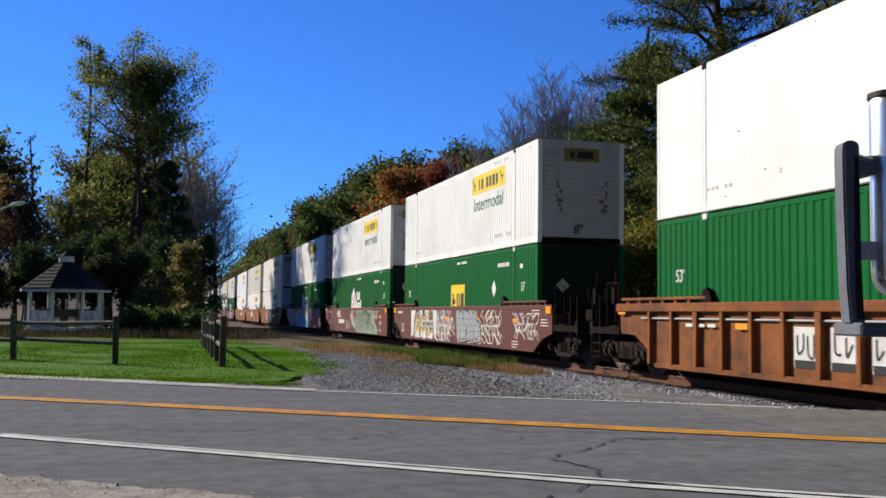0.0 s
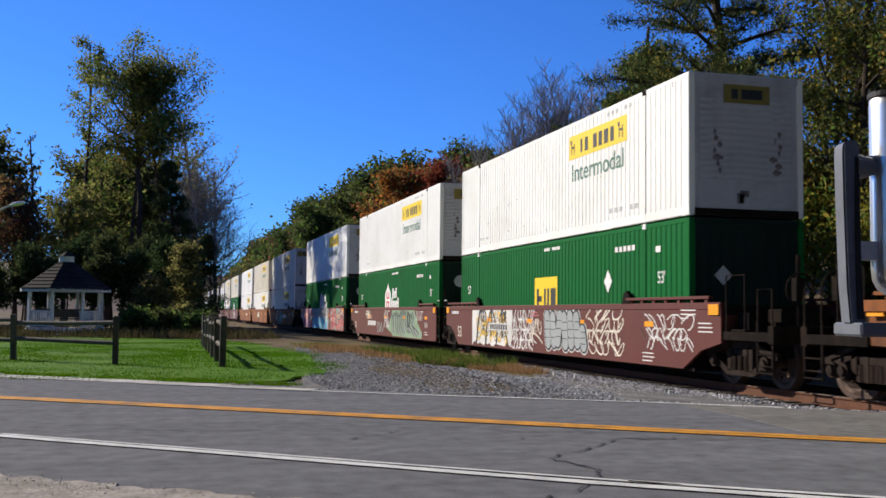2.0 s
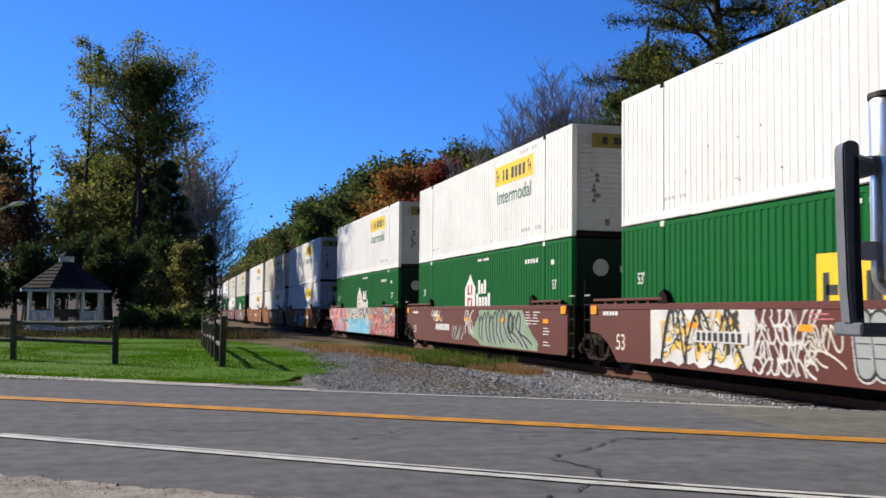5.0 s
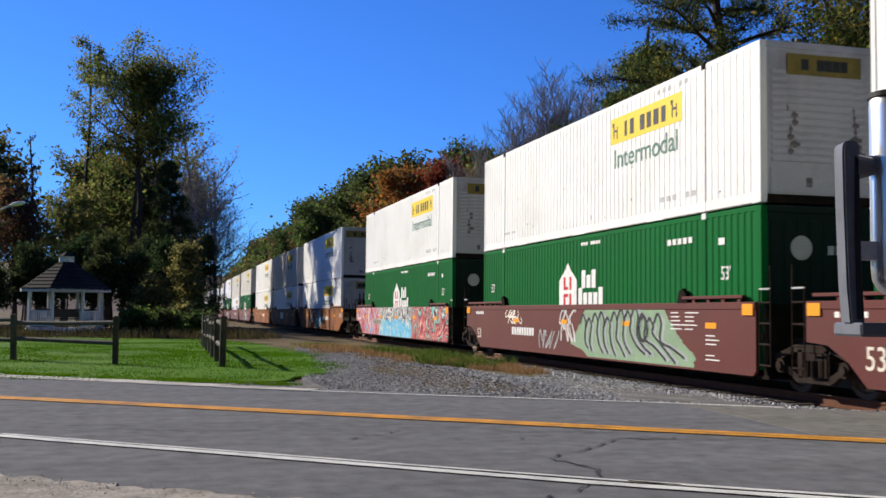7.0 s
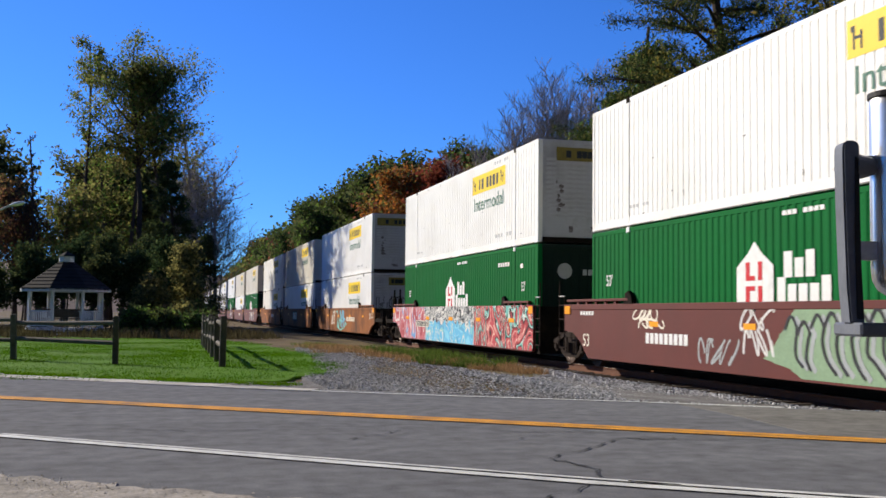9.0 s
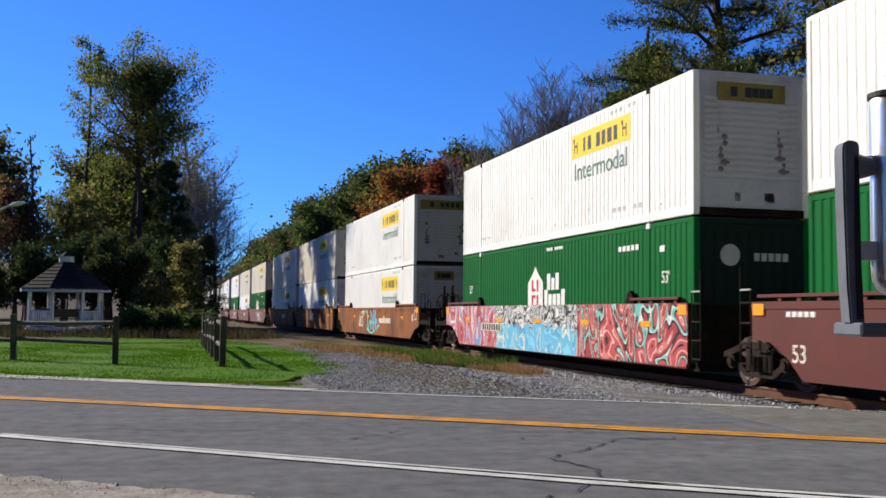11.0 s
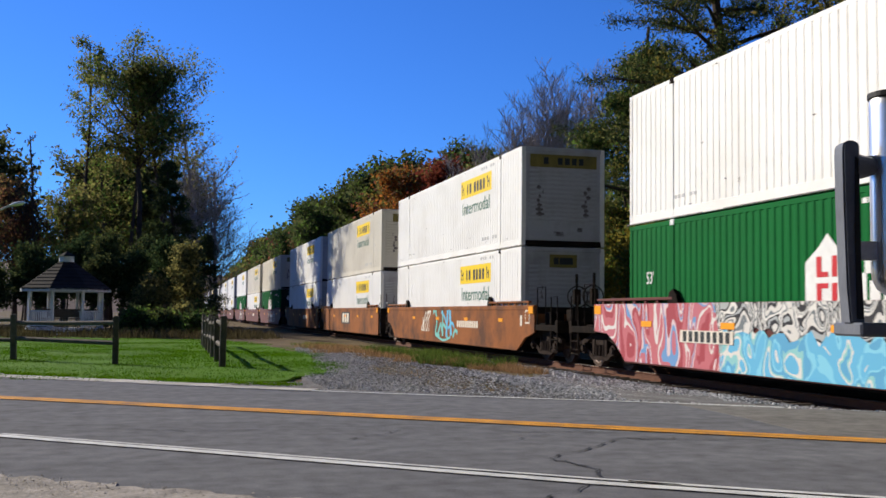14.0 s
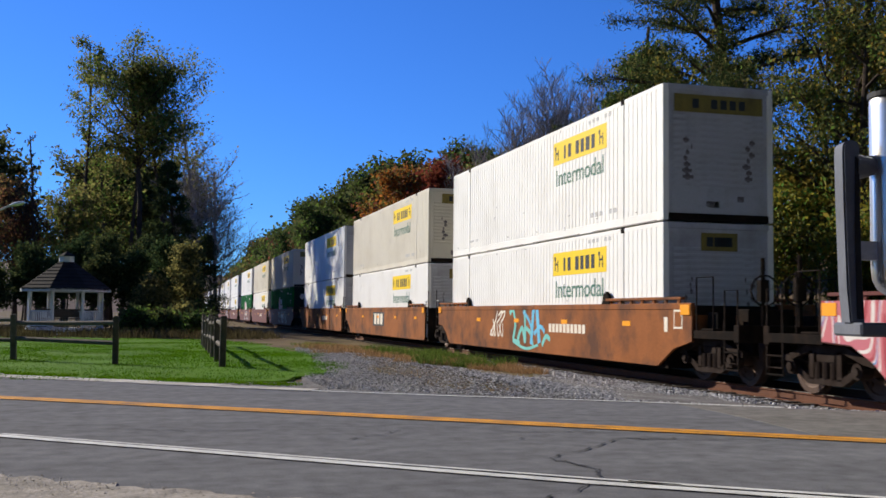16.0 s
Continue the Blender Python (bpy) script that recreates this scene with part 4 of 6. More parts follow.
def bubble(car, y, z0, z1, w, layer, lean):
    """One fat rounded sprayed letter: pale halo, black rim, silver fill, thin stripes."""
    def stadium(grow_by):
        r = w / 2 + grow_by
        lo, hi = z0 + w / 2, z1 - w / 2
        up = [(y + lean + r * math.cos(a), hi + r * .9 * math.sin(a)) for a in np.linspace(0, math.pi, 9)]
        dn = [(y - lean + r * math.cos(a), lo + r * .9 * math.sin(a)) for a in np.linspace(math.pi, 2 * math.pi, 9)]
        return up + dn
    for k, (g, material, label) in enumerate(((.07, "g_white", "pale halo round the lettering"), (.035, "g_black", "black rim of the lettering"), (-.02, "g_silver", "silver bubble lettering"))):
        x = SIDE_X - .003 * (layer + 2 * k) - .0003 * (round(y * 10) % 7)
        part("sprayed_letter" if k == 2 else "sprayed_outline", prism(bmesh.new(), stadium(g), x, x + .002, 'x'), M[material], car, label)
    for k in range(3):
        z = z0 + (z1 - z0) * (.3 + .2 * k)
        x = SIDE_X - .003 * (layer + 5) - .0025
        part("sprayed_stripe", boxes((x, x + .001, y - w * .36, y + w * .36, z, z + .018)), M["black_mark"], car, "thin dark stripe")


# ---- well cars ----
def wheelset(parent, y):
    def wheel():
        bm = bmesh.new()
        prof = [(.0, .13), (.02, .13), (.03, .20), (.015, .34), (.0, .36), (.0, .455), (.10, .45), (.11, .485), (.135, .485), (.135, .36), (.10, .33), (.09, .2), (.12, .13), (.14, .13)]
        for sgn in (-1, 1):
            rings = []
            for x, r in prof:
                rings.append([bm.verts.new((sgn * (.80 - x), r * math.cos(a * math.pi / 12), r * math.sin(a * math.pi / 12))) for a in range(24)])
            for A, B in zip(rings, rings[1:]):
                for k in range(24):
                    bm.faces.new((A[k], A[(k + 1) % 24], B[(k + 1) % 24], B[k]))
            for k in range(5):      # lightening marks that show the wheel turn
                a = k * 2 * math.pi / 5
                tube(bm, [(sgn * .79, .27 * math.cos(a), .27 * math.sin(a)), (sgn * .812, .27 * math.cos(a), .27 * math.sin(a))], .04, 6)
        tube(bm, [(-.95, 0, 0), (.95, 0, 0)], .085, 12)
        bmesh.ops.recalc_face_normals(bm, faces=bm.faces[:])
        return mesh_of(bm, "wheelset", M["wheel_steel"])
    return part("wheelset", cached(("wheelset",), wheel), None, parent, "worn steel wheels on an axle", at=Matrix.Translation((0, y, .455)))


SPINNING = []


def bogie(car, y, spin=True):
    def frame_mesh():
        bm = bmesh.new()
        top = [(-1.2, .52), (-.95, .56), (-.5, .70), (.5, .70), (.95, .56), (1.2, .52), (1.2, .62), (.95, .68), (.5, .82), (-.5, .82), (-.95, .68), (-1.2, .62)]
        low = [(-1.0, .50), (-.45, .20), (.45, .20), (1.0, .50), (.9, .57), (.38, .30), (-.38, .30), (-.9, .57)]
        for sgn in (-1, 1):
            a, b = sorted((sgn * 1.03, sgn * 1.15))
            prism(bm, top, a, b, 'x')
            prism(bm, low, a, b, 'x')
            for yy in (-.36, .36):
                box(bm, a, b, yy - .06, yy + .06, .28, .74)
            for yy in (-.86, .86):
                tube(bm, [(sgn * .98, yy, .455), (sgn * 1.2, yy, .455)], .13, 12)
                tube(bm, [(sgn * 1.2, yy, .455), (sgn * 1.24, yy, .455)], .075, 10)
            for yy in (-.2, 0, .2):
                tube(bm, [(sgn * 1.10, yy, .30), (sgn * 1.10, yy, .56)], .075, 8)
        box(bm, -1.14, 1.14, -.26, .26, .54, .72, bevel=.03)
        return mesh_of(bm, "truck_frame", M["truck_steel"])
    b = part("truck_frame", cached(("bogie",), frame_mesh), None, car, "dusty cast steel truck frame with springs", at=Matrix.Translation((0, y, 0)))
    for yy in (-.86, .86):
        w = wheelset(b, yy)
        if spin:
            SPINNING.append((w, yy))
    return b


def well_car(style, front, rear, label, ribs=False, spin=True):
    """One well of a double-stack car. Its container's front end is at y = 0. front, rear: 'coupled', 'joint' (shared truck under its rear) or 'hung'."""
    car = thing("well_car", label, "rail car", "cars of the freight train")
    P = M[style]
    f, r = (-1.35 if front == "coupled" else .06), CL + (1.75 if rear == "coupled" else 1.55)
    nose = [(f, 1.52), (f, .78), (f + .75, .62), (.12, .24)] if front == "coupled" else [(f, 1.52), (f, .34), (.16, .24)]
    out = nose + [(CL + .05, .24), (CL + .5, .60), (CL + 1.0, .84), (r, .88), (r, 1.52)]
    for sgn in (-1, 1):
        if not ribs or sgn > 0:
            part("side_sill", prism(bmesh.new(), out, *sorted((sgn * 1.385, sgn * 1.325)), 'x'), P, car)
        else:
            part("side_sill", prism(bmesh.new(), [(y, z) for y, z in out], -1.325, -1.30, 'x'), P, car)
            for k in range(17):
                y = 0.55 + k * 0.985
                part("rib", cached(("rib", style, k % 4 == 2), lambda: mesh_of(prism(bmesh.new(), [(-.05, .27), (.05, .27), (.08 if k % 4 == 2 else .05, 1.4), (-.08 if k % 4 == 2 else -.05, 1.4)], -1.43, -1.325, 'x'), "rib", P)), None, car, at=Matrix.Translation((0, y, 0)))
            part("lower_chord", boxes((-1.42, -1.3, .1, CL - .1, .2, .30), bevel=.01), P, car)
            part("pipe", tube(bmesh.new(), [(-1.37, -.6, 1.22), (-1.37, CL + .6, 1.22)], .02, 8), M["g_silver"], car, "pale pipe behind the ribs")
        part("top_chord", boxes((*sorted((sgn * 1.30, sgn * (1.44 if ribs else 1.40))), f, r, 1.40 if not ribs else 1.36, 1.535), bevel=.012), P, car)
        for y0, y1 in ((f + .4, 2.7), (CL - 2.2, r - .2)):
            part("guide", boxes((*sorted((sgn * 1.31, sgn * 1.41)), y0, y1, 1.60, 1.66), *[(*sorted((sgn * 1.34, sgn * 1.38)), y, y + .12, 1.53, 1.61) for y in np.arange(y0 + .1, y1 - .2, .55)], bevel=.008), P, car, "raised container guide")
            yb = y1 if y0 < 1 else y0
            part("guide_block", prism(bmesh.new(), [(yb - .22, 1.53), (yb + .22, 1.53), (yb + .14, 1.76), (yb - .02, 1.82), (yb - .16, 1.70)], *sorted((sgn * 1.32, sgn * 1.40)), 'x'), M["dark_steel"], car, "dark guide block")
    part("floor", boxes((-1.3, 1.3, -.2, CL + .2, .2, .27)), M["dark_steel"], car)
    for sgn, base in ((-1, f), (1, r)):
        y0 = -.06 if sgn < 0 else CL + .06
        part("bulkhead", boxes((-1.3, 1.3, *sorted((y0, y0 + sgn * .08)), .27, 1.5)), M["dark_steel"], car)
        kind = front if sgn < 0 else rear
        end = base + sgn * (1.2 if kind == "coupled" else .5)
        part("end_platform", boxes((-1.32, 1.32, *sorted((y0, base)), .86, .98), (-.28, .28, *sorted((y0, end)), .70, 1.02), (-1.3, 1.3, *sorted((base - sgn * .12, base)), .98, 1.3), bevel=.01), P if kind == "coupled" else M["dark_steel"], car)
        if kind == "coupled":
            yp = base - sgn * .02
            ye = base + sgn * 1.5
            part("end_sill", boxes((-1.36, -1.02, *sorted((base, base + sgn * 1.6)), .84, 1.0), (1.02, 1.36, *sorted((base, base + sgn * 1.6)), .84, 1.0), (-1.36, 1.36, *sorted((base + sgn * 1.5, base + sgn * 1.68)), .80, 1.12), (-1.3, 1.3, *sorted((base + sgn * .2, base + sgn * .7)), 1.0, 1.04), bevel=.01), M["dark_steel"], car)
            # dark boxes added to stop light showing through the coupling gap
            part("brake_rigging", boxes((-.9, .9, *sorted((base + sgn * .1, base + sgn * 1.4)), .55, .84), (-1.1, -.7, *sorted((base + sgn * .1, base + sgn * .5)), 1.0, 1.35), (-.5, .5, *sorted((base + sgn * .15, base + sgn * .6)), 1.04, 1.42), (.6, 1.15, *sorted((base + sgn * .2, base + sgn * 1.1)), 1.0, 1.3), bevel=.02), M["dark_steel"], car, "grimy dark boxes like brake gear, added to block light")
            part("coupler", boxes((-.14, .14, *sorted((base + sgn * 1.6, base + sgn * 2.0)), .72, .98), (-.2, .2, *sorted((base + sgn * 1.95, base + sgn * 2.25)), .66, 1.02), bevel=.03), M["truck_steel"], car, "cast steel coupler")
            for x in (-1.33, 1.33):
                for a, b in ((.1, .75), (1.15, 1.6)):
                    bm = bmesh.new()
                    tube(bm, [(x, base + sgn * a, .98), (x, base + sgn * a, 2.05 - a * .3), (x, base + sgn * b * .98, 2.05 - a * .3), (x, base + sgn * b * .98, .98)] if a < 1 else [(x, base + sgn * a, .42), (x, base + sgn * a, 1.75), (x, base + sgn * b, 1.75), (x, base + sgn * b, .42), (x, base + sgn * a, .42)], .016, 6)
                    part("handrail", bm, M["truck_steel"], car, "thin grab rail")
                bm = bmesh.new()
                for z in (.30, .62, .94):
                    tube(bm, [(x, base + sgn * 1.12, z), (x, base + sgn * 1.62, z)], .018, 6)
                tube(bm, [(x, base + sgn * 1.12, .28), (x, base + sgn * 1.12, 1.2)], .018, 6)
                tube(bm, [(x, base + sgn * 1.62, .28), (x, base + sgn * 1.62, 1.2)], .018, 6)
                part("step_ladder", bm, M["dark_steel"], car, "dark step ladder")
            bm = bmesh.new()
            tube(bm, [(-.75, ye, 1.1), (-.75, ye, 2.35)], .04, 8)
            for k in range(16):
                a, b = k * math.pi / 8, (k + 1) * math.pi / 8
                tube(bm, [(-.75 + .28 * math.cos(a), ye + sgn * .06, 1.75 + .28 * math.sin(a)), (-.75 + .28 * math.cos(b), ye + sgn * .06, 1.75 + .28 * math.sin(b))], .018, 5)
            box(bm, -.84, -.66, ye - .07, ye + .07, 1.55, 1.95)
            part("hand_brake", bm, M["dark_steel"], car, "dark hand brake stand and wheel")
            part("reflector", boxes((-1.412, -1.40, *sorted((base - sgn * .42, base - sgn * .05)), 1.30, 1.5)), M["reflector"], car, "bright orange panel at the end of the sill")
            bogie(car, (base + sgn * .25), spin)
        else:
            lad = part("ladder", tube(tube(bmesh.new(), [(-1.36, base + sgn * .08, .42), (-1.36, base + sgn * .08, 1.75)], .016, 6), [(-1.36, base + sgn * .42, .42), (-1.36, base + sgn * .42, 2.15)], .016, 6), M["truck_steel"], car, "thin upright grab irons")
            for z in (.44, .80, 1.16, 1.52, 1.75):
                part("rung", tube(bmesh.new(), [(-1.36, base + sgn * .08, z), (-1.36, base + sgn * .42, z)], .018, 6), M["grey_mark" if z > 1.6 else "truck_steel"], lad)
            part("end_placard", boxes((-1.412, -1.40, *sorted((base - sgn * .40, base - sgn * .06)), 1.30, 1.50)), M["reflector"], car, "bright orange panel at the end of the sill")
            if kind == "joint":
                bogie(car, CL + 1.72, spin)
    for k in range(4):
        part("sill_reflector", cached(("refl",), lambda: mesh_of(boxes((-1.393, -1.384, -.2, .2, -.055, .055)), "reflector", M["reflector"])), None, car, at=Matrix.Translation((0, 1.6 + k * 3.7, 1.10)))
    return car


def stencils(car, y, z, rows, material="white_paint"):
    rnd = random.Random(int(y * 10))
    for k in range(rows):
        w = rnd.uniform(.28, .62)
        part("stencil", boxes((SIDE_X - .004, SIDE_X, y - w, y, z - k * .08 - .022, z - k * .08)), M[material], car, "small painted stencil line")


def number_bars(car, y, z, n, w, h, material="white_paint"):
    for k in range(n):
        part("number_bar", cached(("nb", w, h, material), lambda: mesh_of(boxes((SIDE_X - .004, SIDE_X, -w / 2, w / 2, -h / 2, h / 2)), "bar", M[material])), None, car, at=Matrix.Translation((0, y - k * w * 1.4, z)))


TRAIN = []   # (thing, distance of the container front along the track at the start, height)
WHITE_LABEL = "white corrugated steel container with a yellow sign, stacked on top"
GREEN_LABEL = "green corrugated steel container sitting low in a well car"

# front of each well's container along the track, upper and lower paint, car paint, ends
UNITS = [
    (4.10, "smooth", "green", "orange", "joint", "coupled"),
    (27.48, "white", "green", "maroon", "coupled", "joint"),
    (46.60, "white", "green", "maroon", "hung", "joint"),
    (66.52, "white", "green", "maroon", "hung", "coupled"),
    (89.92, "white", "white", "orange", "coupled", "joint"),
    (109.65, "beige", "white", "orange", "hung", "joint"),
    (128.70, "white", "white", "orange", "hung", "coupled"),
    (151.90, "beige", "green", "maroon", "coupled", "joint"),
    (171.20, "beige", "white", "maroon", "hung", "joint"),
    (190.60, "white", "green", "maroon", "hung", "coupled"),
    (213.80, "white", "white", "maroon", "coupled", "joint"),
    (233.00, "white", "white", "maroon", "hung", "joint"),
    (252.60, "white", "white", "maroon", "hung", "coupled"),
    (275.80, "white", "white", "maroon", "coupled", "joint"),
    (295.00, "beige", "white", "maroon", "hung", "joint"),
    (314.50, "white", "white", "maroon", "hung", "coupled"),
    (337.70, "white", "green", "maroon", "coupled", "joint"),
    (357.00, "white", "white", "maroon", "hung", "joint"),
    (376.50, "white", "white", "maroon", "hung", "coupled"),
    (399.70, "white", "white", "maroon", "coupled", "joint"),
    (419.00, "white", "white", "maroon", "hung", "joint"),
    (438.50, "white", "white", "maroon", "hung", "coupled"),
    (461.70, "white", "white", "maroon", "coupled", "joint"),
]


def build_train():
    for i, (s, up, low, paint, fr, re) in enumerate(UNITS):
        lab = {0: "rusty orange well car with upright side ribs", 1: "maroon well car with sprayed lettering along its side", 2: "maroon well car with a large sage-green sprayed piece",
               3: "well car side covered in pink, blue and crimson spray paint", 4: "weathered orange well car with a teal sprayed tag"}.get(i, "weathered %s well car loaded with two containers" % paint)
        car = well_car(paint, fr, re, lab, ribs=(i == 0), spin=i < 9)
        TRAIN.append((car, s, 0.0))
        bottom = container(low, GREEN_LABEL if low == "green" else "white corrugated steel container sitting low in a well car")
        top = container(up, WHITE_LABEL if up == "white" else "plain smooth white container stacked on top" if up == "smooth" else "dull beige corrugated steel container stacked on top")
        if low == "green":
            dress_green(bottom, "diamond" if i == 1 else ("plain" if i == 0 else "house"))
        else:
            dress_white(bottom, low, end_sign=0.45)
        dress_white(top, up, end_sign={1: 0.55, 4: 1.1}.get(i, 0.8), sign=i != 0)
        TRAIN.append((bottom, s, 0.345))
        TRAIN.append((top, s, 0.345 + CH + 0.035))
        if i == 1:
            patch(car, "sprayed_patch", 10.6, 14.5, "g_white", 1, 1, .28, 1.5, "pale sprayed background")
            patch(car, "sprayed_letters", 10.9, 13.9, "p_yellow", 2, 31, .34, 1.42, "yellow sprayed lettering", .3)
            spray(car, "sprayed_outline", lettering(33, 10.9, 14.0, .34, 1.42, 6, .07), "g_black", 3, "black outlines of the yellow lettering")
            part("plate", boxes((SIDE_X - .02, SIDE_X - .014, 10.7, 12.6, .78, 1.0)), M["g_white"], car, "pale plate over the lettering")
            for k in range(8):
                part("number_bar", cached(("nb1",), lambda: mesh_of(boxes((SIDE_X - .024, SIDE_X - .020, -.065, .065, -.08, .08)), "bar", M["black_mark"])), None, car, at=Matrix.Translation((0, 12.45 - k * .21, .89)))
            spray(car, "sprayed_tag", tag_rows(5, 8.6, 10.4, ((1.12, 1.44, 8), (.82, 1.14, 9), (.54, .86, 9), (.3, .58, 7)), .042), "g_white", 1, "white sprayed tag")
            spray(car, "sprayed_tag", tag_rows(6, 8.0, 8.9, ((.75, 1.15, 4), (.5, .75, 3)), .035), "g_cream", 1, "thin pale sprayed tag")
            for k in range(7):
                bubble(car, 7.55 - k * .40, .34 + .03 * (k % 3), 1.43 - (.36 if k == 6 else .03 * (k % 2)), .42, 1, .05 if k != 2 else -.06)
            spray(car, "sprayed_tag", tag_rows(7, 3.0, 4.9, ((1.18, 1.46, 4), (.9, 1.2, 8), (.62, .92, 9), (.36, .66, 5)), .038), "g_cream", 1, "cream sprayed tag")
            spray(car, "sprayed_tag", tag_rows(8, -.2, 1.8, ((1.0, 1.3, 5), (.8, 1.02, 8), (.58, .84, 7)), .03), "g_white", 1, "thin white sprayed tag")
            word(car, "number_mark", "53", .5, "g_cream", 16.0, .66, "painted mark", x=SIDE_X - .004)
            stencils(car, .2, 1.40, 3); stencils(car, 1.9, .50, 3); number_bars(car, 16.9, 1.32, 5, .12, .09); stencils(car, 8.9, 1.42, 3, "g_pink"); stencils(car, -.5, 1.15, 3)
        elif i == 2:
            rg = random.Random(21)
            edge = [(7.6, 1.49), (3.5, 1.49), (3.3, 1.2), (3.05, 1.02), (2.85, .84), (2.5, .66), (2.2, .48), (2.25, .28), (7.45, .28), (7.8, .42), (8.55, .56), (8.2, .8), (8.0, 1.05), (7.75, 1.25)]
            rough = []
            for (a, b), (c, d) in zip(edge, edge[1:] + edge[:1]):
                for k in range(4):
                    q = .05 if min(b, d) < 1.45 and max(b, d) > .3 else 0
                    rough.append((a + (c - a) * k / 4 + rg.uniform(-q, q), b + (d - b) * k / 4))
            part("sprayed_patch", prism(bmesh.new(), rough, SIDE_X - .003, SIDE_X - .001, 'x'), M["g_sage"], car, "sage green sprayed background")
            lines, fills = [], []
            for k in range(12):                     # long slanting letter limbs with hooked tops
                y = 7.7 - k * .36
                lean = .25 + .06 * k + rg.uniform(-.3, .2)
                top, low = 1.34 + rg.uniform(-.16, .12), .31 + rg.uniform(0, .16)
                pts = [(y + .22, top - .22), (y + .05, top), (y - .12, top - .18), (y - .08, .85 + rg.uniform(-.1, .1)), (y - lean * .6, .62), (y - lean - .12, low)]
                lines.append((pts, .058))
                fills.append(([(p - .13, z - .02) for p, z in pts[1:]], .10))
            ring = [(4.45 + .20 * math.cos(a), 1.0 + .26 * math.sin(a)) for a in np.linspace(0, 6.4, 14)]
            spray(car, "sprayed_letters", fills, "g_silver", 2, "pale grey fill of the sprayed lettering", .3, 1.48)
            spray(car, "sprayed_outline", lines + [(ring, .08)], "g_black", 4, "dark outlines of the sprayed lettering", .3, 1.48)
            spray(car, "sprayed_tag", tag_rows(14, 9.5, 10.9, ((.4, .85, 5),), .05), "g_silver", 1, "grey sprayed tag")
            spray(car, "sprayed_tag", tag_rows(114, 8.4, 9.3, ((1.05, 1.42, 3), (.62, 1.05, 4)), .05), "g_white", 1, "white sprayed tag")
            spray(car, "sprayed_tag", tag_rows(15, 12.4, 13.5, ((1.2, 1.48, 4), (1.02, 1.2, 3)), .055), "g_cream", 1, "cream sprayed tag")
            number_bars(car, 13.0, .80, 9, .15, .22); word(car, "number_mark", "53", .42, "g_cream", 16.3, .66, "painted mark", x=SIDE_X - .004)
            stencils(car, 3.2, 1.35, 5); stencils(car, 2.6, 1.35, 5); stencils(car, 1.8, .92, 3); stencils(car, 1.8, .55, 2); stencils(car, 9.4, 1.47, 1); number_bars(car, 16.6, 1.32, 5, .12, .09)
        elif i == 3:
            part("sprayed_patch", prism(bmesh.new(), [(12.0, .27), (16.18, .27), (16.65, .62), (17.15, .86), (17.86, .90), (17.86, 1.53), (12.0, 1.53)], SIDE_X - .018, SIDE_X - .016, 'x'), M["p_pink"], car, "pink and cream sprayed lettering")
            patch(car, "sprayed_patch", 5.6, 12.1, "p_mono", 7, 22, .80, 1.53, "black and white sprayed lettering", .3)
            patch(car, "sprayed_patch", 5.6, 12.1, "p_blue", 6, 23, .26, 1.2, "sky-blue sprayed lettering", .3)
            part("sprayed_patch", prism(bmesh.new(), [(.08, 1.53), (.08, .36), (.18, .27), (5.75, .27), (5.6, .9), (5.8, 1.53)], SIDE_X - .021, SIDE_X - .019, 'x'), M["p_red"], car, "crimson and teal sprayed lettering")
            part("plate", boxes((SIDE_X - .032, SIDE_X - .022, 11.6, 13.6, .76, 1.0)), M["g_cream"], car, "pale plate under the number")
            for k in range(8):
                part("number_bar", cached(("nb3",), lambda: mesh_of(boxes((SIDE_X - .036, SIDE_X - .032, -.07, .07, -.1, .1)), "bar", M["black_mark"])), None, car, at=Matrix.Translation((0, 13.4 - k * .23, .88)))
            for k in range(5):
                part("reflector", cached(("refl3",), lambda: mesh_of(boxes((SIDE_X - .032, SIDE_X - .002, -.24, .24, -.06, .06)), "reflector", M["reflector"])), None, car, "orange reflector strip", at=Matrix.Translation((0, 1.9 + k * 3.3, 1.10)))
        elif i == 4:
            teal = [([(9.6, 1.30), (9.3, 1.42), (9.1, .95), (9.25, .55), (8.7, .45)], .15), ([(8.9, .55), (8.5, .9), (8.25, .5), (8.3, 1.4)], .15), ([(8.2, .9), (7.8, .75), (7.6, .4)], .13), ([(6.9, .45), (6.6, .7), (6.3, .62)], .13), ([(9.3, .5), (8.2, .32), (7.2, .45)], .08)]
            blue = [([(7.75, .45), (7.55, 1.45)], .20), ([(7.3, 1.45), (7.1, .5)], .22), ([(7.5, .75), (7.0, .95), (6.7, .8)], .12), ([(8.4, 1.35), (7.9, 1.1), (7.6, .7)], .11)]
            spray(car, "sprayed_letters", teal, "g_teal", 1, "teal sprayed tag")
            spray(car, "sprayed_letters", blue, "g_blue", 3, "light blue sprayed tag")
            spray(car, "sprayed_tag", tag_rows(43, 10.2, 11.3, ((1.0, 1.36, 3), (.62, 1.0, 4)), .06), "g_cream", 1, "cream sprayed tag")
            number_bars(car, 6.3, .93, 10, .18, .22, "g_cream"); part("placard", boxes((SIDE_X - .006, SIDE_X, -.98, -.62, 1.02, 1.40)), M["g_cream"], car, "small pale framed placard"); part("placard_face", boxes((SIDE_X - .009, SIDE_X - .006, -.94, -.66, 1.06, 1.36)), M["orange"], car); part("label_plate", boxes((SIDE_X - .006, SIDE_X, -.35, -.2, .95, 1.25)), M["g_cream"], car, "pale label")
        elif i == 5:
            number_bars(car, 9.6, 1.0, 3, .5, .5, "g_cream")
